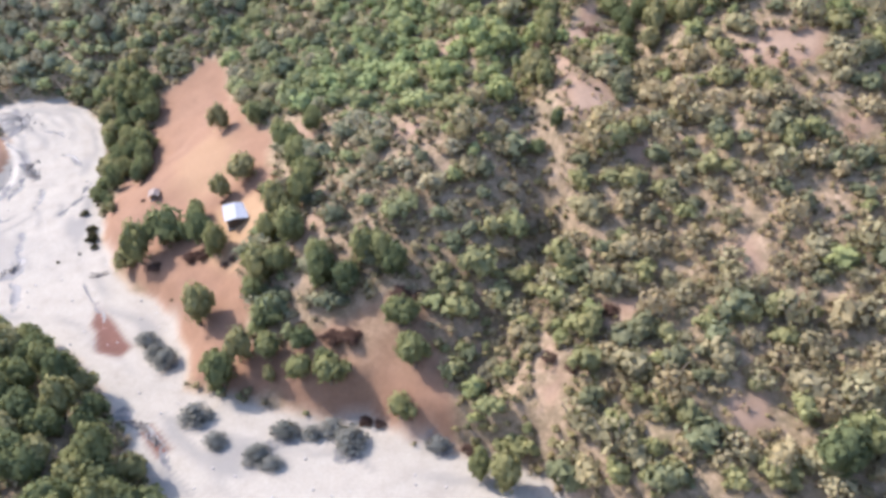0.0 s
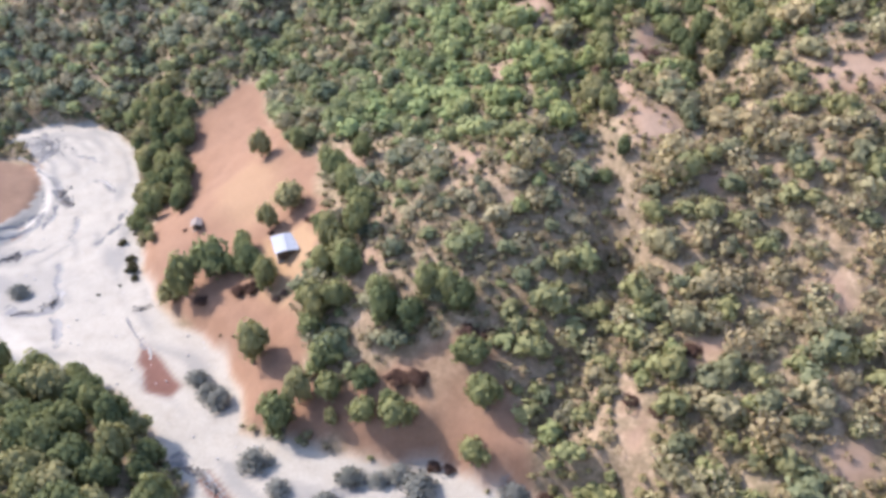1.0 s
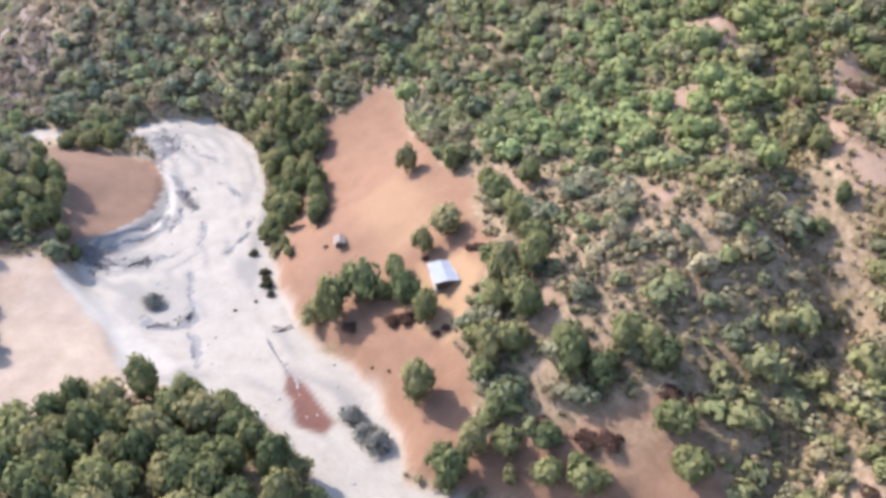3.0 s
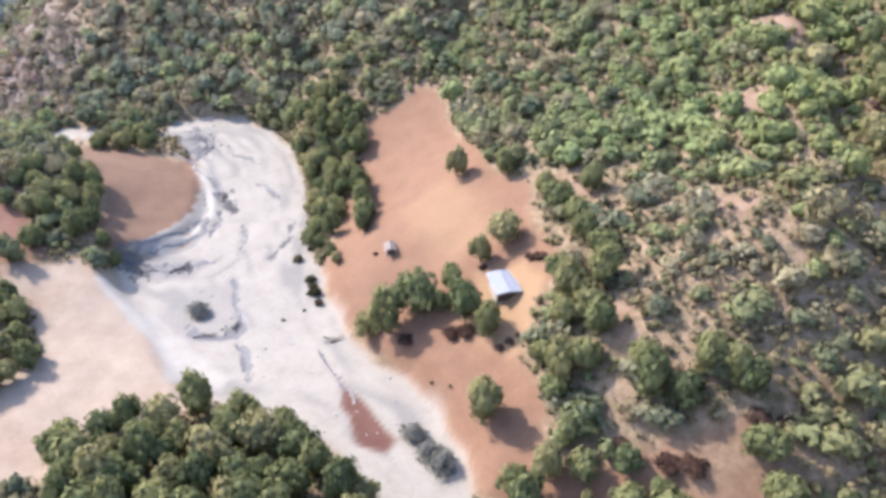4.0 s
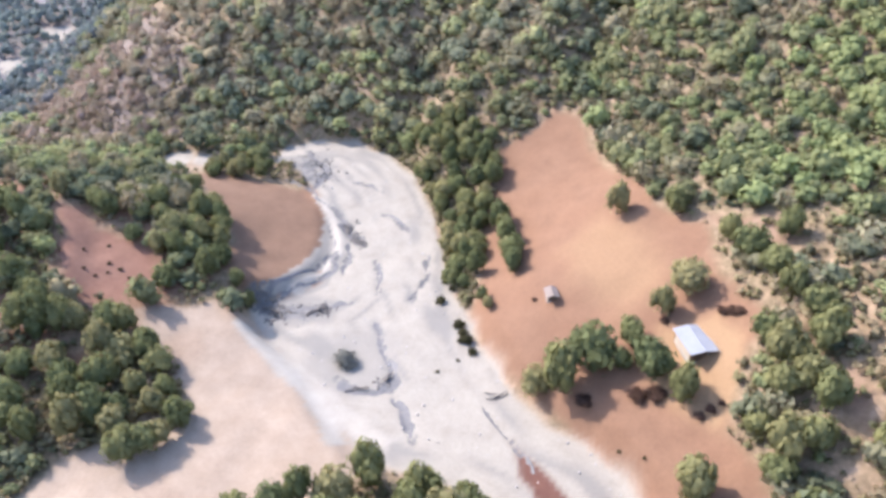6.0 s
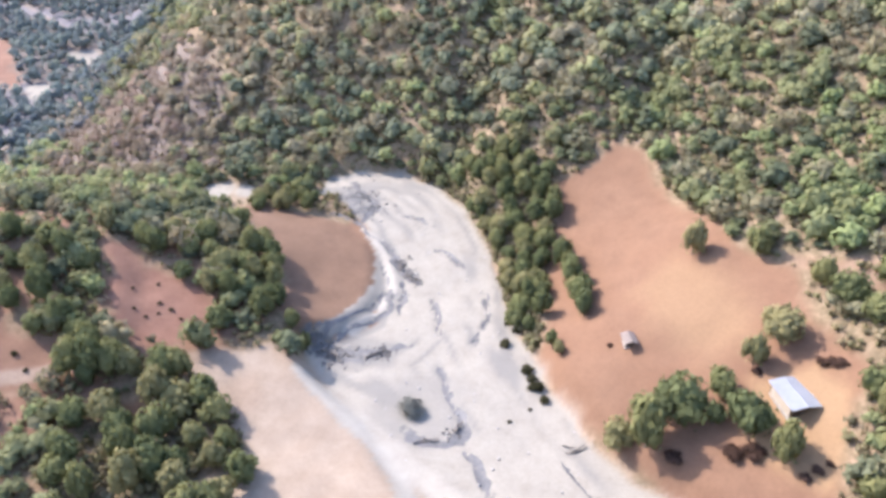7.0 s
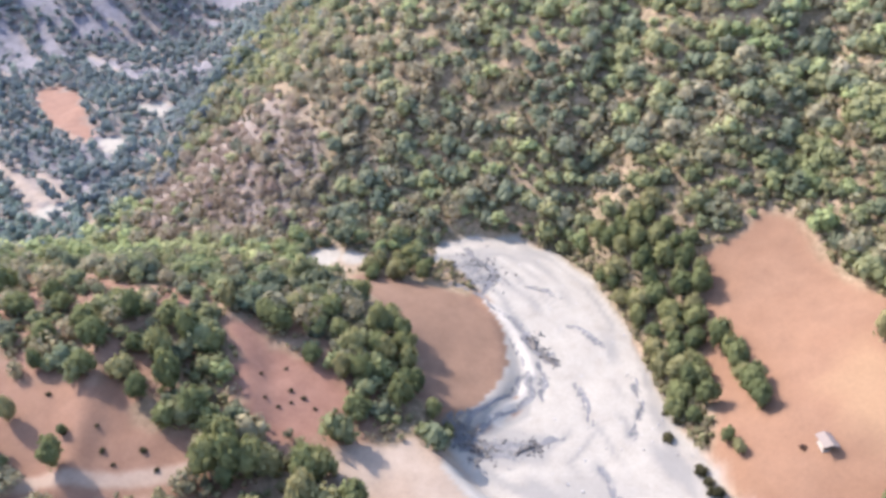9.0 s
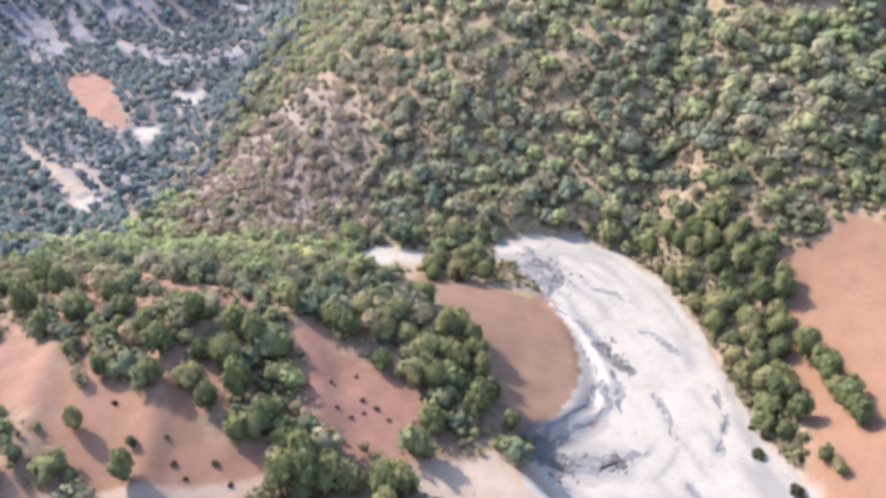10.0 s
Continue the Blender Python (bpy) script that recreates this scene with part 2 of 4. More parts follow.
TRACK = [(-232, 146), (-216, 151), (-201, 156), (-193, 160), (-184, 163)]
FAR_GRAVEL = [(-360, 434, 7), (-352, 430, 8), (-356, 442, 5), (-350, 416, 5), (-354, 388, 6), (-348, 378, 5), (-338, 309, 6), (-331, 318, 7), (-335, 314, 7), (-243, 250, 6), (-190, 250, 4), (-199, 250, 5)]
FAR_RED = [(-445, 463), (-439, 474), (-430, 462), (-420, 464), (-404, 440), (-386, 415), (-370, 399), (-365, 385), (-385, 394), (-400, 406), (-414, 421), (-430, 440)]
FAR_SPURS = [[(-461, 542), (-418, 504), (-388, 477)], [(-467, 582), (-441, 570), (-403, 537)], [(-401, 359), (-369, 335), (-343, 310)], [(-367, 347), (-342, 326)], [(-384, 348), (-346, 320)], [(-444, 589), (-425, 581)], [(-404, 408), (-367, 385), (-350, 376)], [(-500, 500), (-455, 475)]]
BEACH = [(-206, 251), (-197, 256), (-183, 249), (-188, 240), (-200, 243)]
LEVEE = [(-148, 170.5), (-143, 166), (-135, 160), (-128, 154), (-123, 148), (-120, 142)]
RAVINES = [  # depth, width, line
    (7, 8, [(-128, 258), (-122, 275), (-118, 295), (-112, 320), (-105, 360)]),
    (6, 8, [(-70, 262), (-62, 285), (-55, 320)]),
    (5, 7, [(20, 135), (18, 155), (17, 172), (20, 195), (26, 225)]),
    (5, 8, [(46, 165), (44, 190), (50, 220)]),
    (4, 6, [(6, 108), (12, 120), (20, 135)]),
]
CLEARINGS = [
    [(-183, 153), (-176, 156), (-169, 153), (-172, 148), (-180, 149)],
    [(25, 174), (30, 186), (35, 198), (41, 197), (35, 184), (30, 179), (28, 167), (35, 161), (35, 154), (29, 155), (25, 163)],
    [(61, 161), (68, 164), (72, 165), (80, 162), (80, 155), (74, 153), (68, 155)],
    [(77, 146), (86, 139), (79, 136)],
    [(31, 117), (36, 113), (28, 110)],
    [(55, 122), (58, 121), (57, 114), (54, 115)],
    [(18, 109), (21, 101), (16, 105)],
    [(-3, 196), (4, 195), (1, 188), (-4, 191)],
    [(5, 219), (14, 221), (16, 211), (11, 207)],
    [(-31, 145), (-28, 140), (-29, 135), (-33, 137)],
    [(-48, 191), (-32, 181), (-29, 173), (-41, 178)],
]
CLEARINGS += [
    [(-13, 161), (-6, 161), (-4, 159), (-9, 155)],
    [(38, 144), (39, 147), (42, 145), (40, 141)],
    [(47, 92), (53, 93), (53, 89), (48, 88)],
    [(15, 101), (20, 102), (18, 95)],
]


def smooth(v, a, b):
    u = np.clip((v - a) / (b - a), 0, 1)
    return u * u * (3 - 2 * u)


def ripple(x, y, size, seed):
    """Value noise from 0 to 1, with features of that size in metres."""
    def corner(i, j):
        h = np.sin(i * 127.1 + j * 311.7 + seed * 74.7) * 43758.5453
        return h - np.floor(h)
    u, v = x / size, y / size
    i, j = np.floor(u), np.floor(v)
    a, b = u - i, v - j
    a, b = a * a * (3 - 2 * a), b * b * (3 - 2 * b)
    return (corner(i, j) * (1 - a) + corner(i + 1, j) * a) * (1 - b) + (corner(i, j + 1) * (1 - a) + corner(i + 1, j + 1) * a) * b


def inside(x, y, outline):
    """Metres inside an outline (outside: minus)."""
    far, within = np.full(np.shape(x), 1e9), np.zeros(np.shape(x), bool)
    for (ax, ay), (bx, by) in zip(outline, outline[1:] + outline[:1]):
        dx, dy = bx - ax, by - ay
        s = np.clip(((x - ax) * dx + (y - ay) * dy) / (dx * dx + dy * dy), 0, 1)
        far = np.minimum(far, np.hypot(x - ax - s * dx, y - ay - s * dy))
        if dy:
            within ^= ((ay > y) != (by > y)) & (x < ax + (y - ay) * dx / dy)
    return np.where(within, far, -far)


def along(x, y, line):
    """Metres to the nearest point of an open line."""
    far = np.full(np.shape(x), 1e9)
    for (ax, ay), (bx, by) in zip(line, line[1:]):
        dx, dy = bx - ax, by - ay
        s = np.clip(((x - ax) * dx + (y - ay) * dy) / (dx * dx + dy * dy), 0, 1)
        far = np.minimum(far, np.hypot(x - ax - s * dx, y - ay - s * dy))
    return far


def river_level(x, y):
    return 4.0 * smooth(y, 205, 255) - 22.0 * smooth(-x, 190, 340)


# braided channels of dark wet gravel in the white bed: a width, then points
CHANNELS = [
    (0.5, [(-160, 239), (-152, 236), (-145, 229), (-139, 224.5)]),
    (1.5, [(-140, 225), (-137, 220.5), (-134.5, 216)]),
    (1.3, [(-135.5, 216), (-133, 213), (-129, 210.5)]),
    (0.9, [(-133.5, 213), (-132.2, 206), (-132, 197)]),
    (0.6, [(-136, 207), (-135, 198), (-138, 193), (-142, 189.5), (-146, 185), (-150, 181)]),
    (0.8, [(-124.5, 204), (-122.5, 197), (-121, 190)]),
    (0.7, [(-127, 225.5), (-123, 223), (-118.5, 218)]),
    (0.5, [(-141, 241), (-134, 239), (-129, 236)]),
    (1.1, [(-151, 185), (-145, 181.5), (-139, 182.5), (-133, 183), (-127, 186)]),
    (0.6, [(-146, 178), (-141, 179), (-136, 178)]),
]
CHANNELS += [
    (0.9, [(-119.5, 180), (-116, 170), (-112.2, 162)]),
    (1.2, [(-113, 164), (-111.8, 160), (-114, 156.2), (-120, 156.8), (-124, 159.5)]),
    (0.9, [(-112, 156.5), (-108, 151), (-105.5, 144)]),
    (0.5, [(-92, 155), (-89, 150), (-84, 143), (-81, 137)]),
    (0.7, [(-68, 110), (-62, 106), (-56, 101), (-52, 94)]),
    (0.9, [(-158, 258), (-151, 250), (-147, 243), (-150, 236)]),
    (0.6, [(-161, 250), (-156, 246), (-153, 240)]),
    (0.35, [(-112, 208), (-110, 198), (-113, 188)]),
    (0.45, [(-141.5, 221), (-138.6, 213), (-137.4, 206), (-139.2, 196.5), (-144, 189.5), (-149, 185.8)]),
]
SILT_FLATS = [[(-135, 211), (-134, 200), (-135, 195), (-142, 189), (-139, 200)], [(-150, 184), (-144, 187), (-131, 188), (-127, 185), (-130, 178), (-142, 176)], [(-163, 254), (-154, 257), (-146, 248), (-149, 236), (-159, 238)]]
# darker wet patches, those at the bushes doubling as bush shadow: x, y, radius
WET_SHADE_SPOTS = [(-155, 248, 7), (-150, 242, 5), (-141, 180, 6), (-147, 182, 4), (-134, 182, 4), (-132, 214, 4), (-33, 102, 4), (-20, 100, 4), (-3, 98, 4), (-62, 124, 2.5), (-66, 109, 4)]


def height(x, y):
    x, y = np.asarray(x, float), np.asarray(y, float)
    z = -7.91 + 0.1728 * x + 0.2819 * y
    for cx, cy, r, h in LEFT_HILLS + VALLEY_HILLS + BACK_HILLS:
        z = z + h * np.exp(-((x - cx) ** 2 + (y - cy) ** 2) / (2 * r * r))
    z = z + 2.2 * np.exp(-((x + 82) ** 2 + (y - 180) ** 2) / 288)
    # ranges all round, far outside the valley
    out = np.hypot(x + 110, y - 230)
    ring = 40 + 0.20 * np.clip(out - 380, 0, 900) + 70 * ripple(x, y, 260, 3) + 30 * ripple(x, y, 90, 4)
    ring = ring - 95 * smooth(-x, 250, 420) * (1 - smooth(out, 480, 900))
    z = z + (ring - z) * smooth(out, 300, 560)
    z = z + (ripple(x, y, 17, 5) - 0.5) * 1.4 + (ripple(x, y, 5, 6) - 0.5) * 0.5
    for deep, wide, line in RAVINES:
        z = z - deep * np.exp(-(along(x, y, line) / wide) ** 2)
    wild = smooth(y, 250, 290) + smooth(x, -20, 30)
    z = z + np.clip(wild, 0, 1) * ((ripple(x, y, 42, 51) - 0.5) * 9 + (ripple(x, y, 20, 52) - 0.5) * 4) * (1 - smooth(np.hypot(x + 110, y - 230), 300, 400))
    z = z + 13 * (ripple(0.47 * x + 0.88 * y + 14 * ripple(x, y, 60, 77), (0.88 * x - 0.47 * y) * 0.13, 26, 71) - 0.4) * smooth(-x, 350, 430)
    for line in SLOPE_SPURS:
        z = z + 1.8 * np.exp(-(along(x, y, line) / 4.0) ** 2)
    # the river bed, its banks and channels
    d = inside(x, y, RIVER + RIVER_LEFT)
    bed = river_level(x, y) + (ripple(x, y, 11, 7) - 0.5) * 0.6 + (ripple(x, y, 2.5, 8) - 0.5) * 0.12
    z = np.where(d < 0, np.maximum(z, river_level(x, y) + 0.6), z)
    z = z + (bed - z) * smooth(d, -5.0 - 40 * smooth(-x, 270, 320), 0.6)
    z = z + 0.2 * np.exp(-(along(x, y, LEVEE) / 2.2) ** 2)
    z = z + 0.6 * np.exp(-(along(x, y, WHITE_LOOP) / 1.2) ** 2)
    for w, line in CHANNELS:
        z = z - 0.28 * np.exp(-(along(x, y, line) / w) ** 2)
    return z


def ground_sheet():
    def steps(core, step, reach):
        lo, hi = core[0], core[-1]
        out, s, way = [], step, 0.0
        while way < reach:
            s *= 1.09
            way += s
            out.append(way)
        out = np.array(out)
        return np.concatenate([(lo - out)[::-1], core, hi + out])
    xs = steps(np.concatenate([np.arange(-490, -290, 2.0), np.arange(-290, 115.01, 1.0)]), 1.5, 2600)
    ys = steps(np.concatenate([np.arange(72, 330, 1.0), np.arange(330, 590.01, 2.0)]), 1.5, 2600)
    X, Y = np.meshgrid(xs, ys, indexing="ij")
    x, y = X.ravel(), Y.ravel()
    z = height(x, y)
    nx, ny = len(xs), len(ys)
    i = (np.arange(nx - 1)[:, None] * ny + np.arange(ny - 1)[None, :]).ravel()
    quads = np.stack([i, i + ny, i + ny + 1, i + 1], 1)
    me = bpy.data.meshes.new("ground")
    fill(me, np.stack([x, y, z], 1), quads)
    me.polygons.foreach_set("use_smooth", np.ones(len(quads), bool))
    wob = (ripple(x, y, 6, 11) - 0.5) * 5 + (ripple(x, y, 2, 12) - 0.5) * 2
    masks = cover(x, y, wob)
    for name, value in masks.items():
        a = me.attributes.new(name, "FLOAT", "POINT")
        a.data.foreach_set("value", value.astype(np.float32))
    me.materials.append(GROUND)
    ob = new("ground", me)
    tagged(ob, "valley ground of orange soil, dry grass and a white gravel river bed", "ground", kind="structure")


def fill(me, verts, quads):
    """Fast mesh from arrays; quads may have three or four corners."""
    n = quads.shape[1]
    me.vertices.add(len(verts))
    me.vertices.foreach_set("co", np.ascontiguousarray(verts, np.float32).ravel())
    me.loops.add(quads.size)
    me.loops.foreach_set("vertex_index", np.ascontiguousarray(quads, np.int32).ravel())
    me.polygons.add(len(quads))
    me.polygons.foreach_set("loop_start", np.arange(0, quads.size, n, dtype=np.int32))
    me.update(calc_edges=True)
    me.validate()


def far_streak(x, y):
    """Long spurs and gullies across the distant slope, from 0 to 1."""
    return ripple(0.47 * x + 0.88 * y + 14 * ripple(x, y, 60, 77), (0.88 * x - 0.47 * y) * 0.13, 9, 71)


def open_bed(x, y):
    """Metres inside the white bed; behind the ridge it shows only in patches between the trees."""
    d = inside(x, y, RIVER + RIVER_LEFT)
    near = np.full(np.shape(x), -9.0)
    for px, py, r in FAR_GRAVEL:
        near = np.maximum(near, r - np.hypot(x - px, y - py))
    near = np.where(x < -300, near + 5 * (far_streak(x, y) - 0.6), near)
    return np.where(x < -300, near, np.where(x < -166, np.minimum(d, near), d))


def cover(x, y, wob):
    river = inside(x, y, RIVER + RIVER_LEFT)
    soil = smooth(inside(x, y, FIELD) + wob * 0.5, -1.5, 1.5)
    soil = np.maximum(soil, smooth(inside(x, y, MOUND) + wob * 0.25, -0.8, 0.8) * 0.95)
    slope = smooth(inside(x, y, LEFT_SLOPE) + wob, -8, 6)
    red = 0.75 * slope * smooth(ripple(x, y, 12, 27) + wob * 0.06, 0.25, 0.65)
    soil = np.maximum(soil, 0.9 * smooth(1.3 - along(x, y, RIDGE_PATH) + wob * 0.12, -0.5, 0.5))
    soil = np.maximum(soil, 0.35 * slope)
    for outline, share in zip(RED_SLOPES, (1.0, 0.3, 0.6)):
        bald = smooth(inside(x, y, outline) + wob * 0.7, -2, 2)
        soil, red = np.maximum(soil, bald), red * (1 - bald) + share * bald
    soil = soil * (1 - 0.55 * np.exp(-(((x + 12) / 13) ** 2 + ((y - 116) / 6) ** 2)) * (0.5 + ripple(x, y, 6, 64)))
    sand = smooth(inside(x, y, SAND) + wob * 0.6, -1.5, 1.5)
    sand = np.maximum(sand, 0.55 * smooth(river + wob * 0.5, -1.8, -0.2) * (1 - smooth(y, 184, 196)))
    cliff = smooth(inside(x, y, CLIFF) + wob, -4, 6)
    pale = np.maximum(0.6 * smooth(inside(x, y, PALE_FIELD) + wob * 0.8, -4, 6), 1.4 * smooth(inside(x, y, YARD) + wob * 0.6, -2.5, 3))
    for outline in CLEARINGS:
        soil = np.maximum(soil, 0.9 * smooth(inside(x, y, outline) + wob * 0.5, -1.5, 1.5))
        sand = np.maximum(sand, 0.45 * smooth(inside(x, y, outline) + wob * 0.8, -1.5, 2.5) * (x > -60))
    wet = np.zeros_like(x)
    for px, py, r in WET_SHADE_SPOTS:
        wet = np.maximum(wet, 0.75 * smooth(1 - np.hypot(x - px, y - py) / r + (ripple(x, y, 3.5, 25) - 0.5) * 1.1 + (ripple(x, y, 1.6, 26) - 0.5) * 0.7, 0.0, 0.8))
    for w, line in CHANNELS:
        wet = np.maximum(wet, 0.8 * np.exp(-((along(x, y, line) + (ripple(x, y, 4, 28) - 0.5) * 1.6) / max(w, 0.8)) ** 2) * smooth(ripple(x, y, 7, 21) + ripple(x, y, 2, 22) * 0.6, 0.4, 0.8))
    mud = np.zeros_like(x)
    for outline in MUD:
        mud = np.maximum(mud, smooth(inside(x, y, outline) + wob * 0.3, -0.7, 0.7))
    river = open_bed(x, y)
    soil = np.maximum(soil, 0.9 * smooth(inside(x, y, FAR_RED) + wob, -3, 3))
    red = np.maximum(red, 0.8 * smooth(inside(x, y, FAR_RED) + wob, -3, 3))
    streak = ripple(inside(x, y, RIVER + RIVER_LEFT) + wob * 0.25, (y - 0.5 * x) * 0.13, 1.7, 61) + 0.5 * ripple(x, y, 14, 62)
    silt = 0.9 * smooth(streak, 0.78, 1.15)
    for outline in SILT_FLATS:
        silt = np.maximum(silt, smooth(inside(x, y, outline) + wob * 0.5, -1.0, 1.5) * (0.6 + 0.4 * ripple(x, y, 3, 63)))
    silt = np.maximum(silt, 0.4 * smooth(inside(x, y, GREY_BANK) + wob * 0.2, -0.6, 0.6))
    bank = smooth(2.2 - along(x, y, LEVEE) + wob * 0.3, -0.8, 0.8)
    for line in FAR_SPURS:
        sand = np.maximum(sand, 0.55 * smooth(1.5 - along(x, y, line) + wob * 0.3, -0.8, 0.8))
    sand = np.maximum(sand, 0.5 * smooth(inside(x, y, BEACH) + wob * 0.8, -2, 2))
    wedge = smooth(inside(x, y, WEDGE) + wob * 0.25, -0.8, 0.8)
    bank = np.maximum(bank, wedge)
    silt = silt * (x > -170)
    silt = np.maximum(silt, 0.6 * smooth(12 - np.hypot(x + 122, y - 165) + wob, -3, 5)) * (1 - bank)
    sand = np.maximum(sand, 0.7 * smooth(1.4 - along(x, y, TRACK) + wob * 0.15, -0.6, 0.6))
    sand = np.maximum(sand, smooth(6 - along(x, y, LEVEE), -1, 1))
    loop = smooth(1.1 - along(x, y, WHITE_LOOP) + wob * 0.12, -0.5, 0.5)
    white = np.maximum(smooth(1.5 - along(x, y, LEVEE) + wob * 0.15, -0.7, 0.7), np.maximum(0.8 * loop, 0.5 * wedge))
    ledge = smooth(inside(x, y, GREY_BANK) + wob * 0.15, -1.0, 0.4)
    soil = np.maximum(soil, smooth(5 - along(x, y, WHITE_LOOP), -1, 1))
    silt, bank = silt * (1 - loop), np.maximum(bank, np.maximum(loop, ledge))
    for outline in PINK_SAND:
        red = np.maximum(red, 0.5 * smooth(inside(x, y, outline) + wob * 0.8, -3, 3))
    mound = smooth(inside(x, y, MOUND) + wob * 0.25, -0.8, 0.8)
    sand = np.where(inside(x, y, SAND) > -3, sand * (1 - 0.5 * red), sand)
    river = np.maximum(river, np.where(bank > 0.3, bank * 2, -9))
    # the far mask sets where the floor takes its haze tint
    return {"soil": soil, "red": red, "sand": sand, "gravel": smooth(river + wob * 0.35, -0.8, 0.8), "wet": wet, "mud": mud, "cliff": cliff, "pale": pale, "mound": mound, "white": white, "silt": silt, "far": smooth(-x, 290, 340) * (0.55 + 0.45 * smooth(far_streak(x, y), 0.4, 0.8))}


ground_sheet()


# ---- plants ----
ICO_CORNERS = np.array([(x, y, z) for y in (-0.5257, 0.5257) for x, z in ((-0.8507, 0), (0.8507, 0))] + [(0, y, z) for y in (-0.8507, 0.8507) for z in (-0.5257, 0.5257)] + [(x, 0, z) for z in (-0.8507, 0.8507) for x in (-0.5257, 0.5257)])


def lump(r, fine, rough):
    """A dented ball of 20 or 80 triangles, about 1 m in radius: the dense heart of a leaf clump."""
    v = ICO_CORNERS / np.linalg.norm(ICO_CORNERS, axis=1)[:, None]
    n = len(v)
    near = np.linalg.norm(v[:, None] - v[None], axis=2) < 1.2
    f = [(i, j, k) for i in range(n) for j in range(i + 1, n) for k in range(j + 1, n) if near[i, j] and near[j, k] and near[i, k]]
    f = [t if np.dot(np.cross(v[t[1]] - v[t[0]], v[t[2]] - v[t[0]]), v[t[0]]) > 0 else (t[0], t[2], t[1]) for t in f]
    if fine:
        v, mids, g = [tuple(p) for p in v], {}, []
        def mid(i, j):
            key = (min(i, j), max(i, j))
            if key not in mids:
                p = np.add(v[i], v[j])
                mids[key] = len(v)
                v.append(tuple(p / np.linalg.norm(p)))
            return mids[key]
        for i, j, k in f:
            p, q, w = mid(i, j), mid(j, k), mid(k, i)
            g += [(i, p, w), (j, q, p), (k, w, q), (p, q, w)]
        v, f = np.array(v), g
    v = v * r.uniform(1 - rough, 1 + rough, (len(v), 1))
    a = r.uniform(0, 6.28)
    turn = np.array([(math.cos(a), -math.sin(a), 0), (math.sin(a), math.cos(a), 0), (0, 0, 1)])
    return v @ turn.T, np.array(f)


def crown(seed, leaves, radius=1.0, tall=0.8, lobes=8, size=0.27, fine=False, heart=0.42):
    """A crown about 1 m in radius, its base at z = 0: dented leafy hearts with small tilted leaf clumps on their skins."""
    r = np.random.default_rng(seed)
    mid = r.normal(size=(lobes, 3))
    mid /= np.linalg.norm(mid, axis=1)[:, None]
    mid *= r.uniform(0.34, 0.72, (lobes, 1))
    mid[:, 2] = np.abs(mid[:, 2]) * 0.75 - 0.12
    big = r.uniform(0.22, 0.46, lobes)
    mid[0], big[0] = (r.uniform(-0.1, 0.1), r.uniform(-0.1, 0.1), 0.12), r.uniform(0.5, 0.62)
    vs, fs, n = [], [], 0
    for k in range(lobes if heart > 0 else 0):
        v, f = lump(r, (fine and k < 5) or (k == 0 and lobes > 3), 0.26)
        vs.append(v * (big[k] * (heart + 0.42)) + mid[k])
        fs.append(f + n)
        n += len(v)
    which = r.choice(lobes, leaves, p=big ** 2 / (big ** 2).sum())
    n3 = r.normal(size=(leaves, 3))
    n3[:, 2] = n3[:, 2] * 0.9 + 0.45
    n3 /= np.linalg.norm(n3, axis=1)[:, None]
    at = mid[which] + n3 * (big[which] * r.uniform(0.8, 1.34, leaves))[:, None]
    n3 = n3 + r.normal(size=(leaves, 3)) * 0.28
    n3 /= np.linalg.norm(n3, axis=1)[:, None]
    side = np.cross(n3, r.normal(size=(leaves, 3)))
    side /= np.linalg.norm(side, axis=1)[:, None]
    up = np.cross(n3, side)
    s = (size * r.uniform(0.6, 1.25, leaves))[:, None]
    k = r.uniform(0.6, 1.05, (3, leaves, 1))
    corners = [at - side * s * k[0] - up * s * 0.4, at + side * s * k[1] - up * s * 0.4, at + up * s * k[2]]
    vs.append(np.stack(corners, 1).reshape(-1, 3))
    fs.append(np.arange(leaves * 3).reshape(-1, 3) + n)
    v = np.concatenate(vs)
    v[:, 2] = (v[:, 2] + 0.45) * tall
    v[:, :2] *= radius
    return v, np.concatenate(fs)


def tube(points, radii, sides=6):
    """A bent tapered limb as vertices and quads."""
    v, f = [], []
    for k, (p, r) in enumerate(zip(points, radii)):
        for s in range(sides):
            a = 2 * math.pi * s / sides
            v.append((p[0] + r * math.cos(a), p[1] + r * math.sin(a), p[2]))
        if k:
            b = (k - 1) * sides
            f += [(b + s, b + (s + 1) % sides, b + sides + (s + 1) % sides, b + sides + s) for s in range(sides)]
    return np.array(v), np.array(f)


def mesh_of(name, v, f, mat, flat=True):
    me = bpy.data.meshes.new(name)
    fill(me, v, f)
    me.materials.append(mat)
    me.polygons.foreach_set("use_smooth", np.full(len(me.polygons), not flat))
    return me


def part(name, me, parent, label=""):
    ob = new(name, me)
    ob.parent = parent
    return tagged(ob, label)


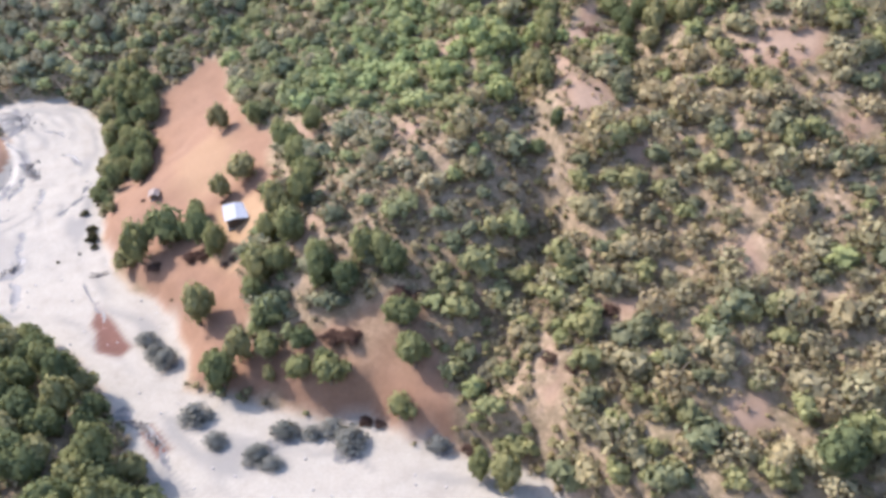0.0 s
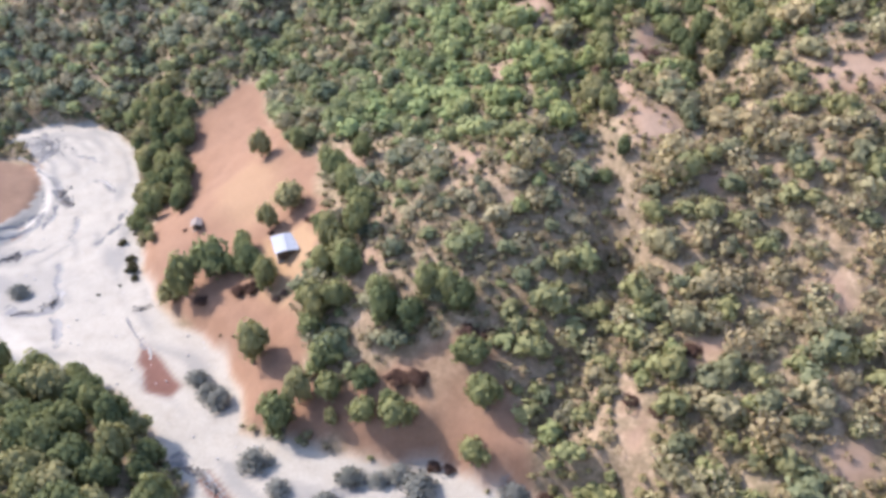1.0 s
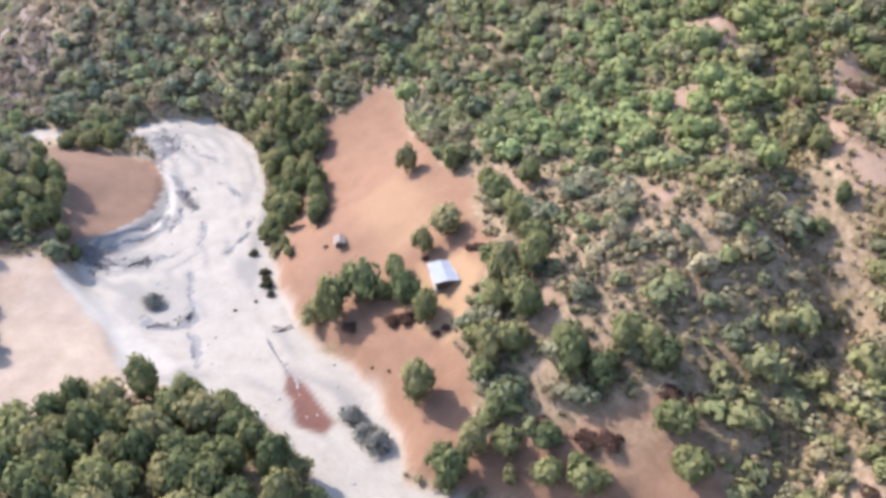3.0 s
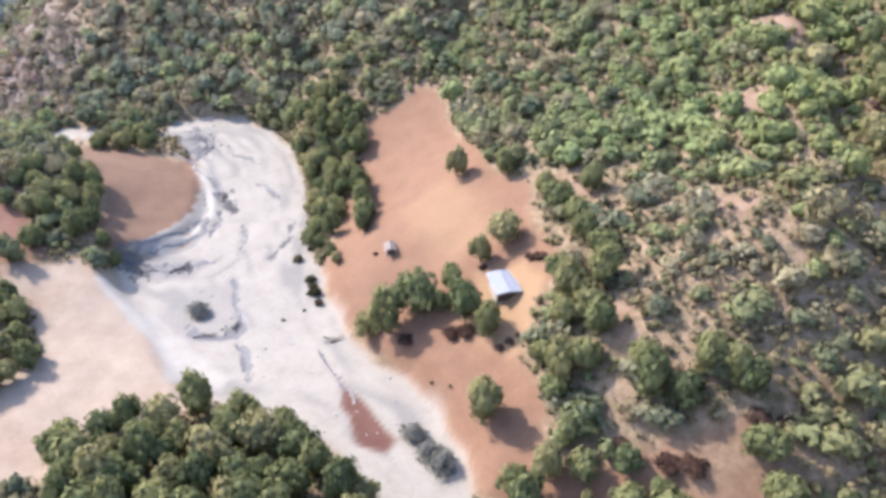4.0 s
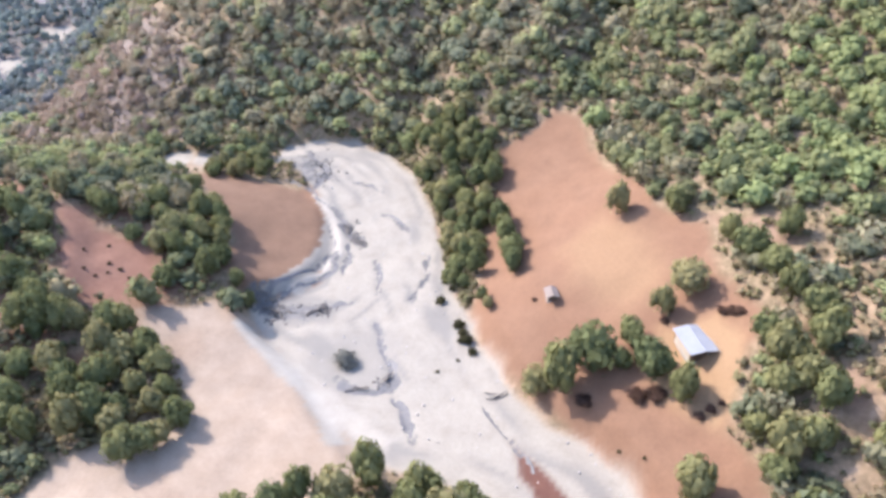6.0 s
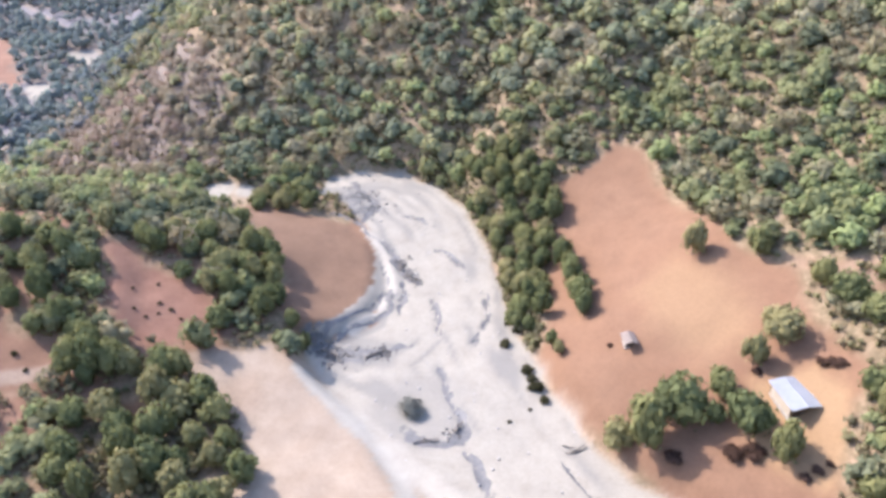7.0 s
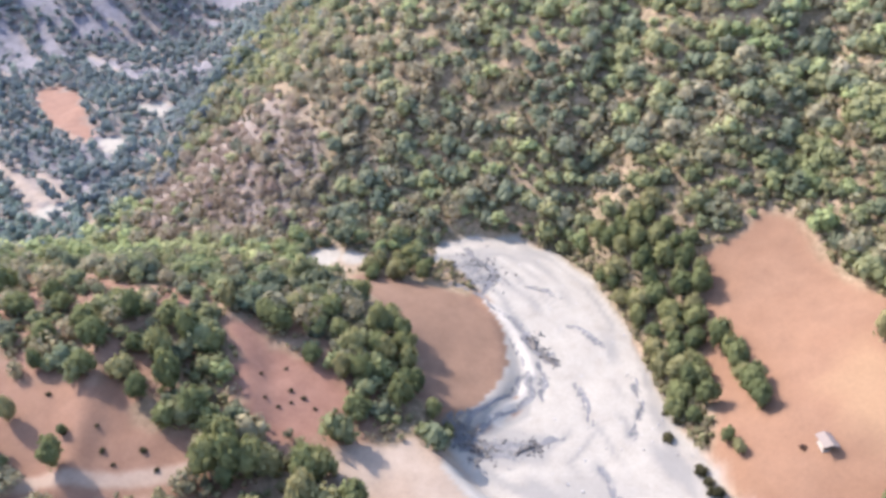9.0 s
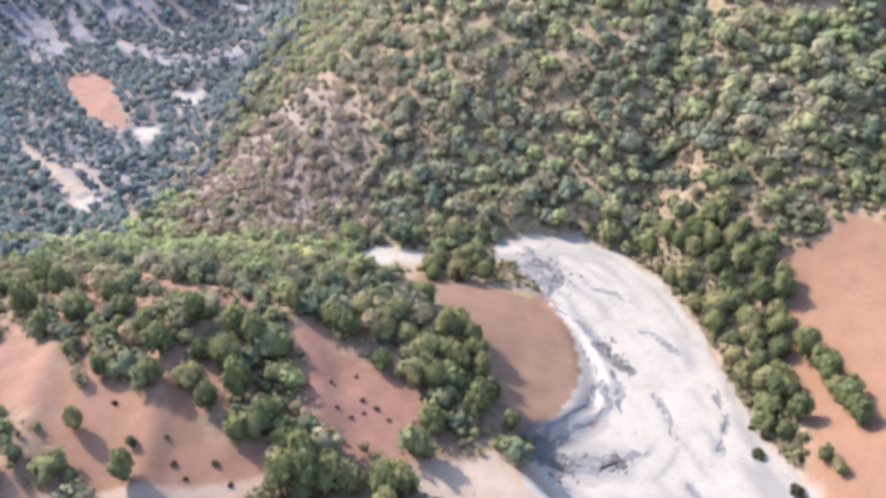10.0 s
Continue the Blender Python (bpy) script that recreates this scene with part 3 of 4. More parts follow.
def tree_template(seed, leaves, tall, slim):
    """A broad-leaved tree 1 m in crown radius: bent trunk, four limbs and a crown, on an empty at its foot."""
    r = np.random.default_rng(seed)
    base = new("tree")
    lean = r.uniform(-0.12, 0.12, 2)
    top = np.array([lean[0], lean[1], 0.75 * tall])
    v, f = tube([(0, 0, -0.12), (0, 0, 0.02), tuple(top * 0.55), tuple(top)], [0.11, 0.085, 0.06, 0.03])
    part("trunk", mesh_of("trunk", v, f, BARK, False), base)
    for k in range(4):
        a = k * 1.57 + r.uniform(-0.4, 0.4)
        s = top * r.uniform(0.45, 0.7)
        e = s + np.array([math.cos(a) * 0.5 * slim, math.sin(a) * 0.5 * slim, 0.35 * tall])
        v, f = tube([tuple(s), tuple(s * 0.45 + e * 0.55 + [0, 0, -0.04]), tuple(e)], [0.045, 0.032, 0.014], 5)
        part("limb", mesh_of("limb", v, f, BARK, False), base)
    v, f = crown(seed + 50, leaves, slim, tall, lobes=10, size=0.165, fine=True)
    v[:, 2] += 0.2 * tall
    part("crown", mesh_of("crown", v, f, LEAF_TREE, False), base)
    return base


def place(ob, x, y, s, turn=0.0, sink=0.12):
    return copy_thing(ob, Matrix.LocRotScale((x, y, float(height(x, y)) - sink), Euler((0, 0, turn)), (s, s, s)))


TREES = [tagged(tree_template(11 + k, n, tall, slim), "broad-leaved tree with a rounded clumpy green crown", "tree") for k, (n, tall, slim) in enumerate(((480, 1.5, 1.0), (500, 1.95, 0.9), (480, 1.35, 1.06), (500, 1.7, 0.96), (460, 1.2, 1.1)))]

# trees that stand apart: x, y, crown radius
YARD_TREES = [(-72, 161.5, 4.0), (-82.5, 158.8, 2.6), (-77, 156, 3.2), (-63.5, 163.2, 2.2), (-65.5, 158, 1.6), (-60.5, 155.5, 3.0), (-55, 149, 2.3), (-57.5, 168, 1.9), (-52, 172, 2.8), (-41, 175, 2.4), (-65, 199, 2.2), (-53, 193, 2.0)]
SHORE_TREES = [(-93.5, 215, 2.0), (-93, 211.5, 2.3), (-91.5, 208, 2.2), (-91, 204, 2.4), (-90, 200.5, 2.2), (-89, 197, 2.5), (-88.5, 193.5, 2.2), (-88, 190.5, 1.9), (-95, 184, 1.3), (-93.5, 181, 1.2), (-55.5, 131, 3.9), (-50, 118, 2.6), (-47, 115, 3.4), (-44, 119, 3.0), (-37, 114, 1.4), (-31, 119, 2.2), (-24, 111, 2.8), (-26, 114, 2.0), (-10, 117, 3.0), (-7, 110, 3.0), (-10, 104, 2.6), (-22, 125, 3.2), (-27, 128, 3.0), (-11, 125, 2.8), (-39, 126, 2.8), (-42, 135, 3.0), (-103, 195, 2.3), (-102, 205, 2.4)]
SLOPE_TREES = [(-184, 160, 3.0), (-169, 154, 3.0), (-150, 140, 2.4), (-164, 158, 2.2), (-190, 163, 2.9), (-233, 160, 1.7), (-219, 153, 2.2), (-221, 159, 1.0), (-161, 184, 2.6), (-170, 178, 2.2), (-151, 182, 1.5), (-154.5, 184, 1.9)]
SLOPE_GROVE = [(-250, 189, 2.6), (-237, 181, 2.4), (-231, 186, 2.8), (-225, 179, 2.8), (-223, 172, 2.2), (-235, 173, 1.5), (-217, 175, 2.2), (-218, 182, 1.8), (-214, 192, 2.8), (-208, 187, 3.0), (-211, 180, 2.8), (-202, 186, 2.6), (-206, 174, 2.8), (-211, 170, 2.2), (-199, 168, 3.0), (-203, 166, 2.4), (-195, 167, 2.6), (-254, 183, 2.4), (-264, 190, 2.6), (-258, 196, 2.6), (-270, 205, 2.6), (-245, 196, 2.2), (-240, 192, 2.0), (-229, 195, 2.2), (-222, 190, 2.4)]
RIDGE_TREES = [(-204, 200, 2.2), (-195, 199, 2.4), (-191, 197, 2.2), (-190, 205, 2.4), (-183, 208, 2.6), (-183, 191, 1.9), (-182, 216, 2.4), (-175, 197, 2.6), (-175, 188, 2.2), (-170, 188, 2.4), (-169, 179, 2.2), (-169, 198, 2.4), (-184, 200, 2.2), (-162, 190, 2.2), (-167, 196, 2.2), (-165, 204, 2.4), (-171, 206, 2.4), (-173, 190, 2.2), (-178, 199, 2.2), (-179, 219, 2.4), (-185, 204, 2.2), (-168.5, 208, 2.4), (-164, 201, 2.3), (-161.5, 195, 2.1), (-158.5, 189.5, 1.9), (-160, 186, 2.0)]
FIELD_EDGE_TREES = [(-41, 144, 2.4), (-37, 135, 2.6), (-42, 131, 2.4), (-40, 125, 2.4), (-38, 119, 2.4), (-30, 113, 2.2), (-44, 140, 2.0), (-37, 146, 2.6), (-18, 129, 2.6), (-14, 127, 2.4), (-28, 131, 2.4), (-40, 150, 2.6), (-41, 155, 2.4), (-35, 140, 2.6), (-33, 150, 2.6), (-44, 181, 1.9), (-40, 176, 2.2), (-37, 170, 2.2), (-36, 163, 2.2), (-33, 157, 2.2), (-34, 177, 2.0), (9, 89, 3.0), (5, 92, 2.0), (61, 81, 3.2), (66, 83, 3.0)]
WOODS = [  # outline, spacing, crown radius
    [[(39, 182), (43, 203), (55, 197), (56, 175), (46, 171)], 5.4, 3.4],
    [[(19, 172), (23, 190), (28, 208), (33, 206), (27, 188), (23, 172)], 5.0, 2.6],
    [[(15, 130), (17, 150), (17, 172), (22, 174), (24, 150), (21, 130)], 6.4, 2.4],
    [[(-124, 254), (-107, 258), (-93, 240), (-96, 225), (-98, 213), (-97.5, 198), (-98, 185), (-102, 186), (-105, 196), (-110, 212), (-117, 228), (-125, 243), (-127, 254)], 4.3, 2.9],
    [[(-139, 120), (-128, 128), (-118, 134), (-96, 131), (-86, 125), (-76, 116), (-67, 105), (-60, 95), (-50, 84), (-52, 70), (-80, 84), (-120, 98)], 5.9, 4.0],
    [[(-194, 160), (-180, 168), (-172, 167), (-164, 160), (-156, 152), (-147, 144), (-148, 138), (-156, 131), (-168, 129), (-185, 136)], 6.2, 3.5],
    [[(-182, 247), (-172, 252), (-164, 246), (-166, 238), (-180, 235), (-183, 238)], 3.8, 2.3],
]
dice = random.Random(5)


def plant(x, y, s, group):
    place(dice.choice(TREES), x, y, s * dice.uniform(0.92, 1.08), dice.uniform(0, 6.28))["group"] = group


for rows, group in (([(x, y, s * 1.12) for x, y, s in YARD_TREES], "trees round the house"), (SHORE_TREES, "trees along the shore"), (SLOPE_TREES, "trees on the red slope"), (SLOPE_GROVE, "trees on the red slope"), (RIDGE_TREES, "trees along the ridge"), (FIELD_EDGE_TREES, "trees along the field edge")):
    for x, y, s in rows:
        plant(x, y, s * (1.45 if "edge" in group else 1.3), group)
for outline, gap, s in WOODS:
    xs, ys = [p[0] for p in outline], [p[1] for p in outline]
    x = min(xs)
    while x < max(xs):
        y = min(ys)
        while y < max(ys):
            px, py = x + dice.uniform(-0.4, 0.4) * gap, y + dice.uniform(-0.4, 0.4) * gap
            if inside(np.array(px), np.array(py), outline) > 0 and inside(np.array(px), np.array(py), CLEARINGS[0]) < 0.5 and open_bed(np.array(px), np.array(py)) < -0.6:
                plant(px, py, s * dice.uniform(0.75, 1.2), "riverside wood")
            y += gap
        x += gap
for t in TREES:
    for o in (t, *t.children_recursive):
        bpy.data.objects.remove(o)


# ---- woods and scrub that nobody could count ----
# bluish leaf tones: haze over the distant slope is put into their colour
FAR_HAZE_TONES = np.array([(0.17, 0.21, 0.235), (0.23, 0.28, 0.28), (0.23, 0.29, 0.26), (0.30, 0.30, 0.315), (0.27, 0.29, 0.305), (0.30, 0.30, 0.315)])
TONES = np.array([(0.115, 0.14, 0.10), (0.205, 0.22, 0.118), (0.225, 0.265, 0.132), (0.305, 0.262, 0.185), (0.27, 0.252, 0.185), (0.265, 0.215, 0.18)])


def bare(x, y):
    """How deep inside ground without trees, in metres."""
    d = np.maximum(inside(x, y, FIELD), inside(x, y, MOUND) + 3.0)
    d = np.maximum(d, np.maximum(inside(x, y, SAND), open_bed(x, y)))
    for outline in RED_SLOPES + [BEACH]:
        d = np.maximum(d, inside(x, y, outline))
    d = np.maximum(d, np.maximum(inside(x, y, GREY_BANK), np.maximum(4.0 - along(x, y, WHITE_LOOP), 4.5 - along(x, y, LEVEE))))
    for k, outline in enumerate(CLEARINGS):
        d = np.maximum(d, inside(x, y, outline) - (0.2 if 0 < k < 3 else -0.6))
    return d


def zones(x, y, r):
    """The tone of each plant, from 0 to 5, by the part of the hillside that it grows in, and the shares of all tones there."""
    patch, spot = ripple(x, y, 38, 31), ripple(x, y, 13, 32)
    def near(cx, cy, rx, ry):
        return np.exp(-(((x - cx) / rx) ** 2 + ((y - cy) / ry) ** 2))
    green = near(10, 192, 18, 28) + 0.5 * near(-25, 200, 20, 25) + 0.6 * near(-275, 245, 45, 14) + 0.7 * near(-330, 290, 40, 22) + 0.35 * near(60, 230, 50, 40) + 0.03 * near(-75, 300, 50, 35)
    dry = smooth(x + 0.4 * (y - 120), 5, 60) * (1 - 0.75 * smooth(y, 150, 190)) + near(-208, 290, 30, 24) + 1.2 * near(-2, 140, 24, 22) + 1.2 * near(48, 106, 16, 14) + 0.5 * near(-225, 340, 35, 40) + 0.9 * near(-255, 205, 35, 16)
    dark = 1.6 * near(46, 185, 11, 18) + 0.6 * near(20, 150, 5, 35) + 0.35 * near(-130, 285, 50, 25) + 0.8 * near(-100, 245, 30, 18)
    w = np.stack([0.35 + 0.9 * dark + 0.4 * (spot > 0.62), np.full(len(x), 0.75), 0.08 + 6.5 * green + 0.3 * (patch > 0.6) * (y < 255), 0.16 + 0.9 * dry, 0.28 + 1.0 * dry, 3.6 * smooth(inside(x, y, CLIFF), -8, 4)], 1)
    w = w * np.stack([0.12 + 1.5 * ripple(x, y, 26, 44 + k) ** 2 + 1.0 * ripple(x, y, 11, 34 + k) ** 2 for k in range(6)], 1)
    share, w = w / w.sum(1, keepdims=True), np.cumsum(w, 1)
    return (r.random(len(x))[:, None] * w[:, -1:] > w).sum(1), share


def limbs(seed):
    """Bare bent limbs of a half-dry tree, about 1 m in radius."""
    r = np.random.default_rng(seed)
    vs, fs, n = [], [], 0
    for k in range(6):
        a, lean = k * 1.05 + r.uniform(-0.5, 0.5), r.uniform(0.3, 0.95)
        way = np.array([math.cos(a), math.sin(a), 0.0])
        top = way * lean + [0, 0, r.uniform(0.7, 1.25)]
        mid = top * 0.5 + np.array([-way[1], way[0], 0]) * r.uniform(-0.2, 0.2) + [0, 0, r.uniform(-0.1, 0.15)]
        v, f = tube([(0, 0, -0.05), tuple(mid), tuple(top)], [0.075, 0.055, 0.02], 3)
        vs.append(v)
        fs.append(np.concatenate([f[:, [0, 1, 2]], f[:, [0, 2, 3]]]) + n)
        n += len(v)
    return np.concatenate(vs), np.concatenate(fs)


def thicket(name, label, x, y, size, leaves, seed, tall=(0.95, 1.6), leaf=0.27, tint_lift=1.0, tones=TONES, lobes=6, straw=0.0):
    """One mesh of many plants, each a crown on a short stem, its tone laid on it as a tint."""
    r = np.random.default_rng(seed)
    z, (tone, share) = height(x, y), zones(x, y, r)
    kind, turn, flat = r.integers(0, 6, len(x)), r.uniform(0, 6.28, len(x)), r.uniform(*tall, len(x))
    # leaf tints are scaled up here, on the back hill in place of haze
    tint = (0.68 * tones[tone] + 0.32 * share @ tones) * tint_lift * r.uniform(0.88, 1.13, (len(x), 1)) * r.uniform(0.975, 1.025, (len(x), 3))
    tint = tint * (1 - straw) + straw * np.array((0.33, 0.25, 0.165)) * r.uniform(0.35, 1.25, (len(x), 1))
    dryness = (smooth(x, -25, 25) * (1 - smooth(y, 215, 250)))[:, None]
    tint = tint * (1 + dryness * (np.array((1.06, 1.02, 0.92)) - 1))
    kind = np.where((tone >= 3) & (r.random(len(x)) < 0.65), 6 + kind % 2, kind)
    vs, fs, cs, n = [], [], [], 0
    for k in range(8):
        v, f = crown(seed * 10 + k, leaves if k < 6 else int(leaves * 1.9), 1.0, 1.0, lobes, leaf * (1.0 if k < 6 else 0.8), heart=0.36 if k < 6 else 0.0)
        pick, leafy = kind == k, len(v)
        if k > 5 and lobes > 3:
            more, faces = limbs(seed + k)
            v, f = np.concatenate([v, more]), np.concatenate([f, faces + leafy])
        c, s, m = np.cos(turn[pick])[:, None], np.sin(turn[pick])[:, None], size[pick][:, None]
        px = x[pick][:, None] + m * (c * v[:, 0] - s * v[:, 1])
        py = y[pick][:, None] + m * (s * v[:, 0] + c * v[:, 1])
        pz = z[pick][:, None] + m * flat[pick][:, None] * (v[:, 2] + 0.02)
        vs.append(np.stack([px, py, pz], 2).reshape(-1, 3))
        fs.append((f[None] + (n + len(v) * np.arange(pick.sum()))[:, None, None]).reshape(-1, 3))
        shade = np.repeat(tint[pick][:, None, :], len(v), 1)
        shade[:, leafy:] = (0.36, 0.32, 0.27)
        cs.append(shade.reshape(-1, 3))
        n += len(vs[-1])
    verts, tints = np.concatenate(vs), np.concatenate(cs)
    me = bpy.data.meshes.new(name)
    fill(me, verts, np.concatenate(fs))
    me.polygons.foreach_set("use_smooth", np.ones(len(me.polygons), bool))
    a = me.attributes.new("tint", "FLOAT_COLOR", "POINT")
    a.data.foreach_set("color", np.concatenate([tints, np.ones((len(tints), 1))], 1).astype(np.float32).ravel())
    me.materials.append(LEAF_FOREST)
    tagged(new(name, me), label, "forest", kind="stuff")


def scatter(x0, x1, y0, y1, gap, seed):
    r = np.random.default_rng(seed)
    X, Y = np.meshgrid(np.arange(x0, x1, gap), np.arange(y0, y1, gap))
    return X.ravel() + r.uniform(-0.45, 0.45, X.size) * gap, Y.ravel() + r.uniform(-0.45, 0.45, X.size) * gap, r


def hillside_woods():
    for name, label, gap, seed, mean, leaves, leaf, tall, tint_lift in (
        ("hillside_forest", "dense scrub forest of olive and grey-green trees on the hillside", 3.8, 41, 1.0, 75, 0.235, (0.65, 1.25), 1.24),
        # the back hill's tints are brightened most, standing in for haze
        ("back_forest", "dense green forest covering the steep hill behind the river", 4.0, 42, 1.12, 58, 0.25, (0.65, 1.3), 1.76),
    ):
        x, y, r = scatter(-300, 130, 60, 470, gap, seed)
        inner = (y > 72) & ((y < 362) | (x < -170))
        x, y = x[inner], y[inner]
        far = (y > 262 + 8 * ripple(x, y, 9, 36)) | ((x < -215) & (y > 238))
        wood = np.zeros(len(x), bool)
        for outline, _, _ in WOODS:
            wood |= inside(x, y, outline) > -1.0
        thin = smooth(ripple(x, y, 24, 33) * 0.7 + ripple(x, y, 9, 34) * 0.3, 0.2, 0.5)
        crag = smooth(inside(x, y, CLIFF), -5, 5)
        dense = np.clip(smooth(y, 160, 210) + 0.46 + 0.5 * thin, 0, 1) * (1 - 0.12 * crag) * (1 - 0.4 * smooth(inside(x, y, LEFT_SLOPE), -5, 5)) * (along(x, y, RIDGE_PATH) > 1.6) * (1 - 0.48 * np.exp(-(((x + 22) / 24) ** 2 + ((y - 142) / 26) ** 2)))
        keep = (bare(x, y) < -0.7) & (inside(x, y, SILT_FLATS[2]) < -7) & ~wood & (r.random(len(x)) < dense) & (far == (name == "back_forest"))
        x, y = x[keep], y[keep]
        size = np.clip(np.exp(r.normal(mean, 0.36, len(x))), 1.0, 4.8) * (1 - 0.3 * crag[keep])
        thicket(name, label, x, y, size, leaves, seed, tall, leaf, tint_lift, TONES * ((1.03, 1.0, 1.05) if name == "back_forest" else (1, 1, 1)) * (np.array([[1], [1], [1], [0.74], [0.8], [0.92]]) if name == "back_forest" else 1))
    x, y, r = scatter(-280, 120, 75, 310, 1.9, 43)
    glade = np.max([inside(x, y, outline) for outline in CLEARINGS[1:]], axis=0) > 0
    keep = ((bare(x, y) < -0.2) | (glade & (r.random(len(x)) < 0.35))) & (r.random(len(x)) < 0.9 - 0.5 * smooth(inside(x, y, LEFT_SLOPE), -5, 5))
    x, y, size = x[keep], y[keep], r.uniform(0.5, 1.0, keep.sum()) * (1.0 + 1.7 * ripple(x[keep], y[keep], 8, 47))
    x2, y2, r = scatter(-136, -92, 184, 264, 1.5, 44)
    edge = open_bed(x2, y2)
    keep = (edge < -0.1) & (edge > -4.5) & (inside(x2, y2, FIELD) < 0)
    x, y, size = np.concatenate([x, x2[keep]]), np.concatenate([y, y2[keep]]), np.concatenate([size, r.uniform(0.9, 1.9, keep.sum())])
    thicket("undergrowth", "low dry shrubs and tufts between the trees", x, y, size, 9, 9, (0.6, 1.1), 0.38, 1.1, lobes=1, straw=0.42)


def far_woods():
    x, y, r = scatter(-600, -290, 225, 690, 5.2, 45)
    x2, y2, r2 = scatter(-290, 330, 400, 640, 11.0, 46)
    x, y = np.concatenate([x, x2]), np.concatenate([y, y2])
    spur = np.min([along(x, y, line) for line in FAR_SPURS], axis=0)
    keep = (spur > 2.4) & (open_bed(x, y) < -1.5) & (inside(x, y, FAR_RED) < -1) & (r.random(len(x)) < np.where(x < -300, 1.1 - 0.95 * smooth(far_streak(x, y), 0.58, 0.8) * smooth(y - 0.35 * x, 590, 640), 0.9))
    x, y = x[keep], y[keep]
    thicket("distant_forest", "dark forest on the distant slopes of the valley", x, y, r.uniform(3.0, 5.2, len(x)), 10, 12, (0.8, 1.3), 0.3, tones=FAR_HAZE_TONES, lobes=3)


def outer_woods():
    """The same scrub forest goes on outside the flight's view."""
    x, y = np.zeros(0), np.zeros(0)
    for x0, x1, y0, y1 in ((-330, 300, -120, 60), (130, 300, 60, 400), (-330, -300, 60, 250)):
        x3, y3, r = scatter(x0, x1, y0, y1, 6.4, 47)
        x, y = np.concatenate([x, x3]), np.concatenate([y, y3])
    keep = bare(x, y) < -1.5
    x, y = x[keep], y[keep]
    r = np.random.default_rng(48)
    thicket("outer_forest", "scrub forest of olive trees going on along the valley", x, y, r.uniform(3.0, 5.6, len(x)), 12, 49, (0.7, 1.3), 0.36, 1.0, lobes=3)


hillside_woods()
far_woods()
outer_woods()


# ---- buildings ----
def block(lo, hi):
    (a, b, c), (d, e, f) = lo, hi
    v = np.array([(a, b, c), (d, b, c), (d, e, c), (a, e, c), (a, b, f), (d, b, f), (d, e, f), (a, e, f)], float)
    q = np.array([(0, 3, 2, 1), (4, 5, 6, 7), (0, 1, 5, 4), (1, 2, 6, 5), (2, 3, 7, 6), (3, 0, 4, 7)])
    return v, q


def sheet(x0, x1, z0, z1, y0, y1, wave=0.05, pitch=0.4, thick=0.05):
    """A corrugated roof sheet that rises from (x0, z0) to (x1, z1)."""
    ys = np.arange(y0, y1 + 0.01, pitch / 4)
    zs = wave * np.sin(np.arange(len(ys)) * math.pi / 2)
    top = np.concatenate([np.stack([np.full(len(ys), x), ys, z + zs], 1) for x, z in ((x0, z0), (x1, z1))])
    n = len(ys)
    v = np.concatenate([top, top - [0, 0, thick]])
    i = np.arange(n - 1)
    q = [np.stack([i, i + 1, n + i + 1, n + i], 1), np.stack([2 * n + i, 3 * n + i, 3 * n + i + 1, 2 * n + i + 1], 1),
         np.stack([i, 2 * n + i, 2 * n + i + 1, i + 1], 1), np.stack([n + i, n + i + 1, 3 * n + i + 1, 3 * n + i], 1)]
    ends = np.array([(0, n, 3 * n, 2 * n), (n - 1, 3 * n - 1, 4 * n - 1, 2 * n - 1)])
    return v, np.concatenate(q + [ends])


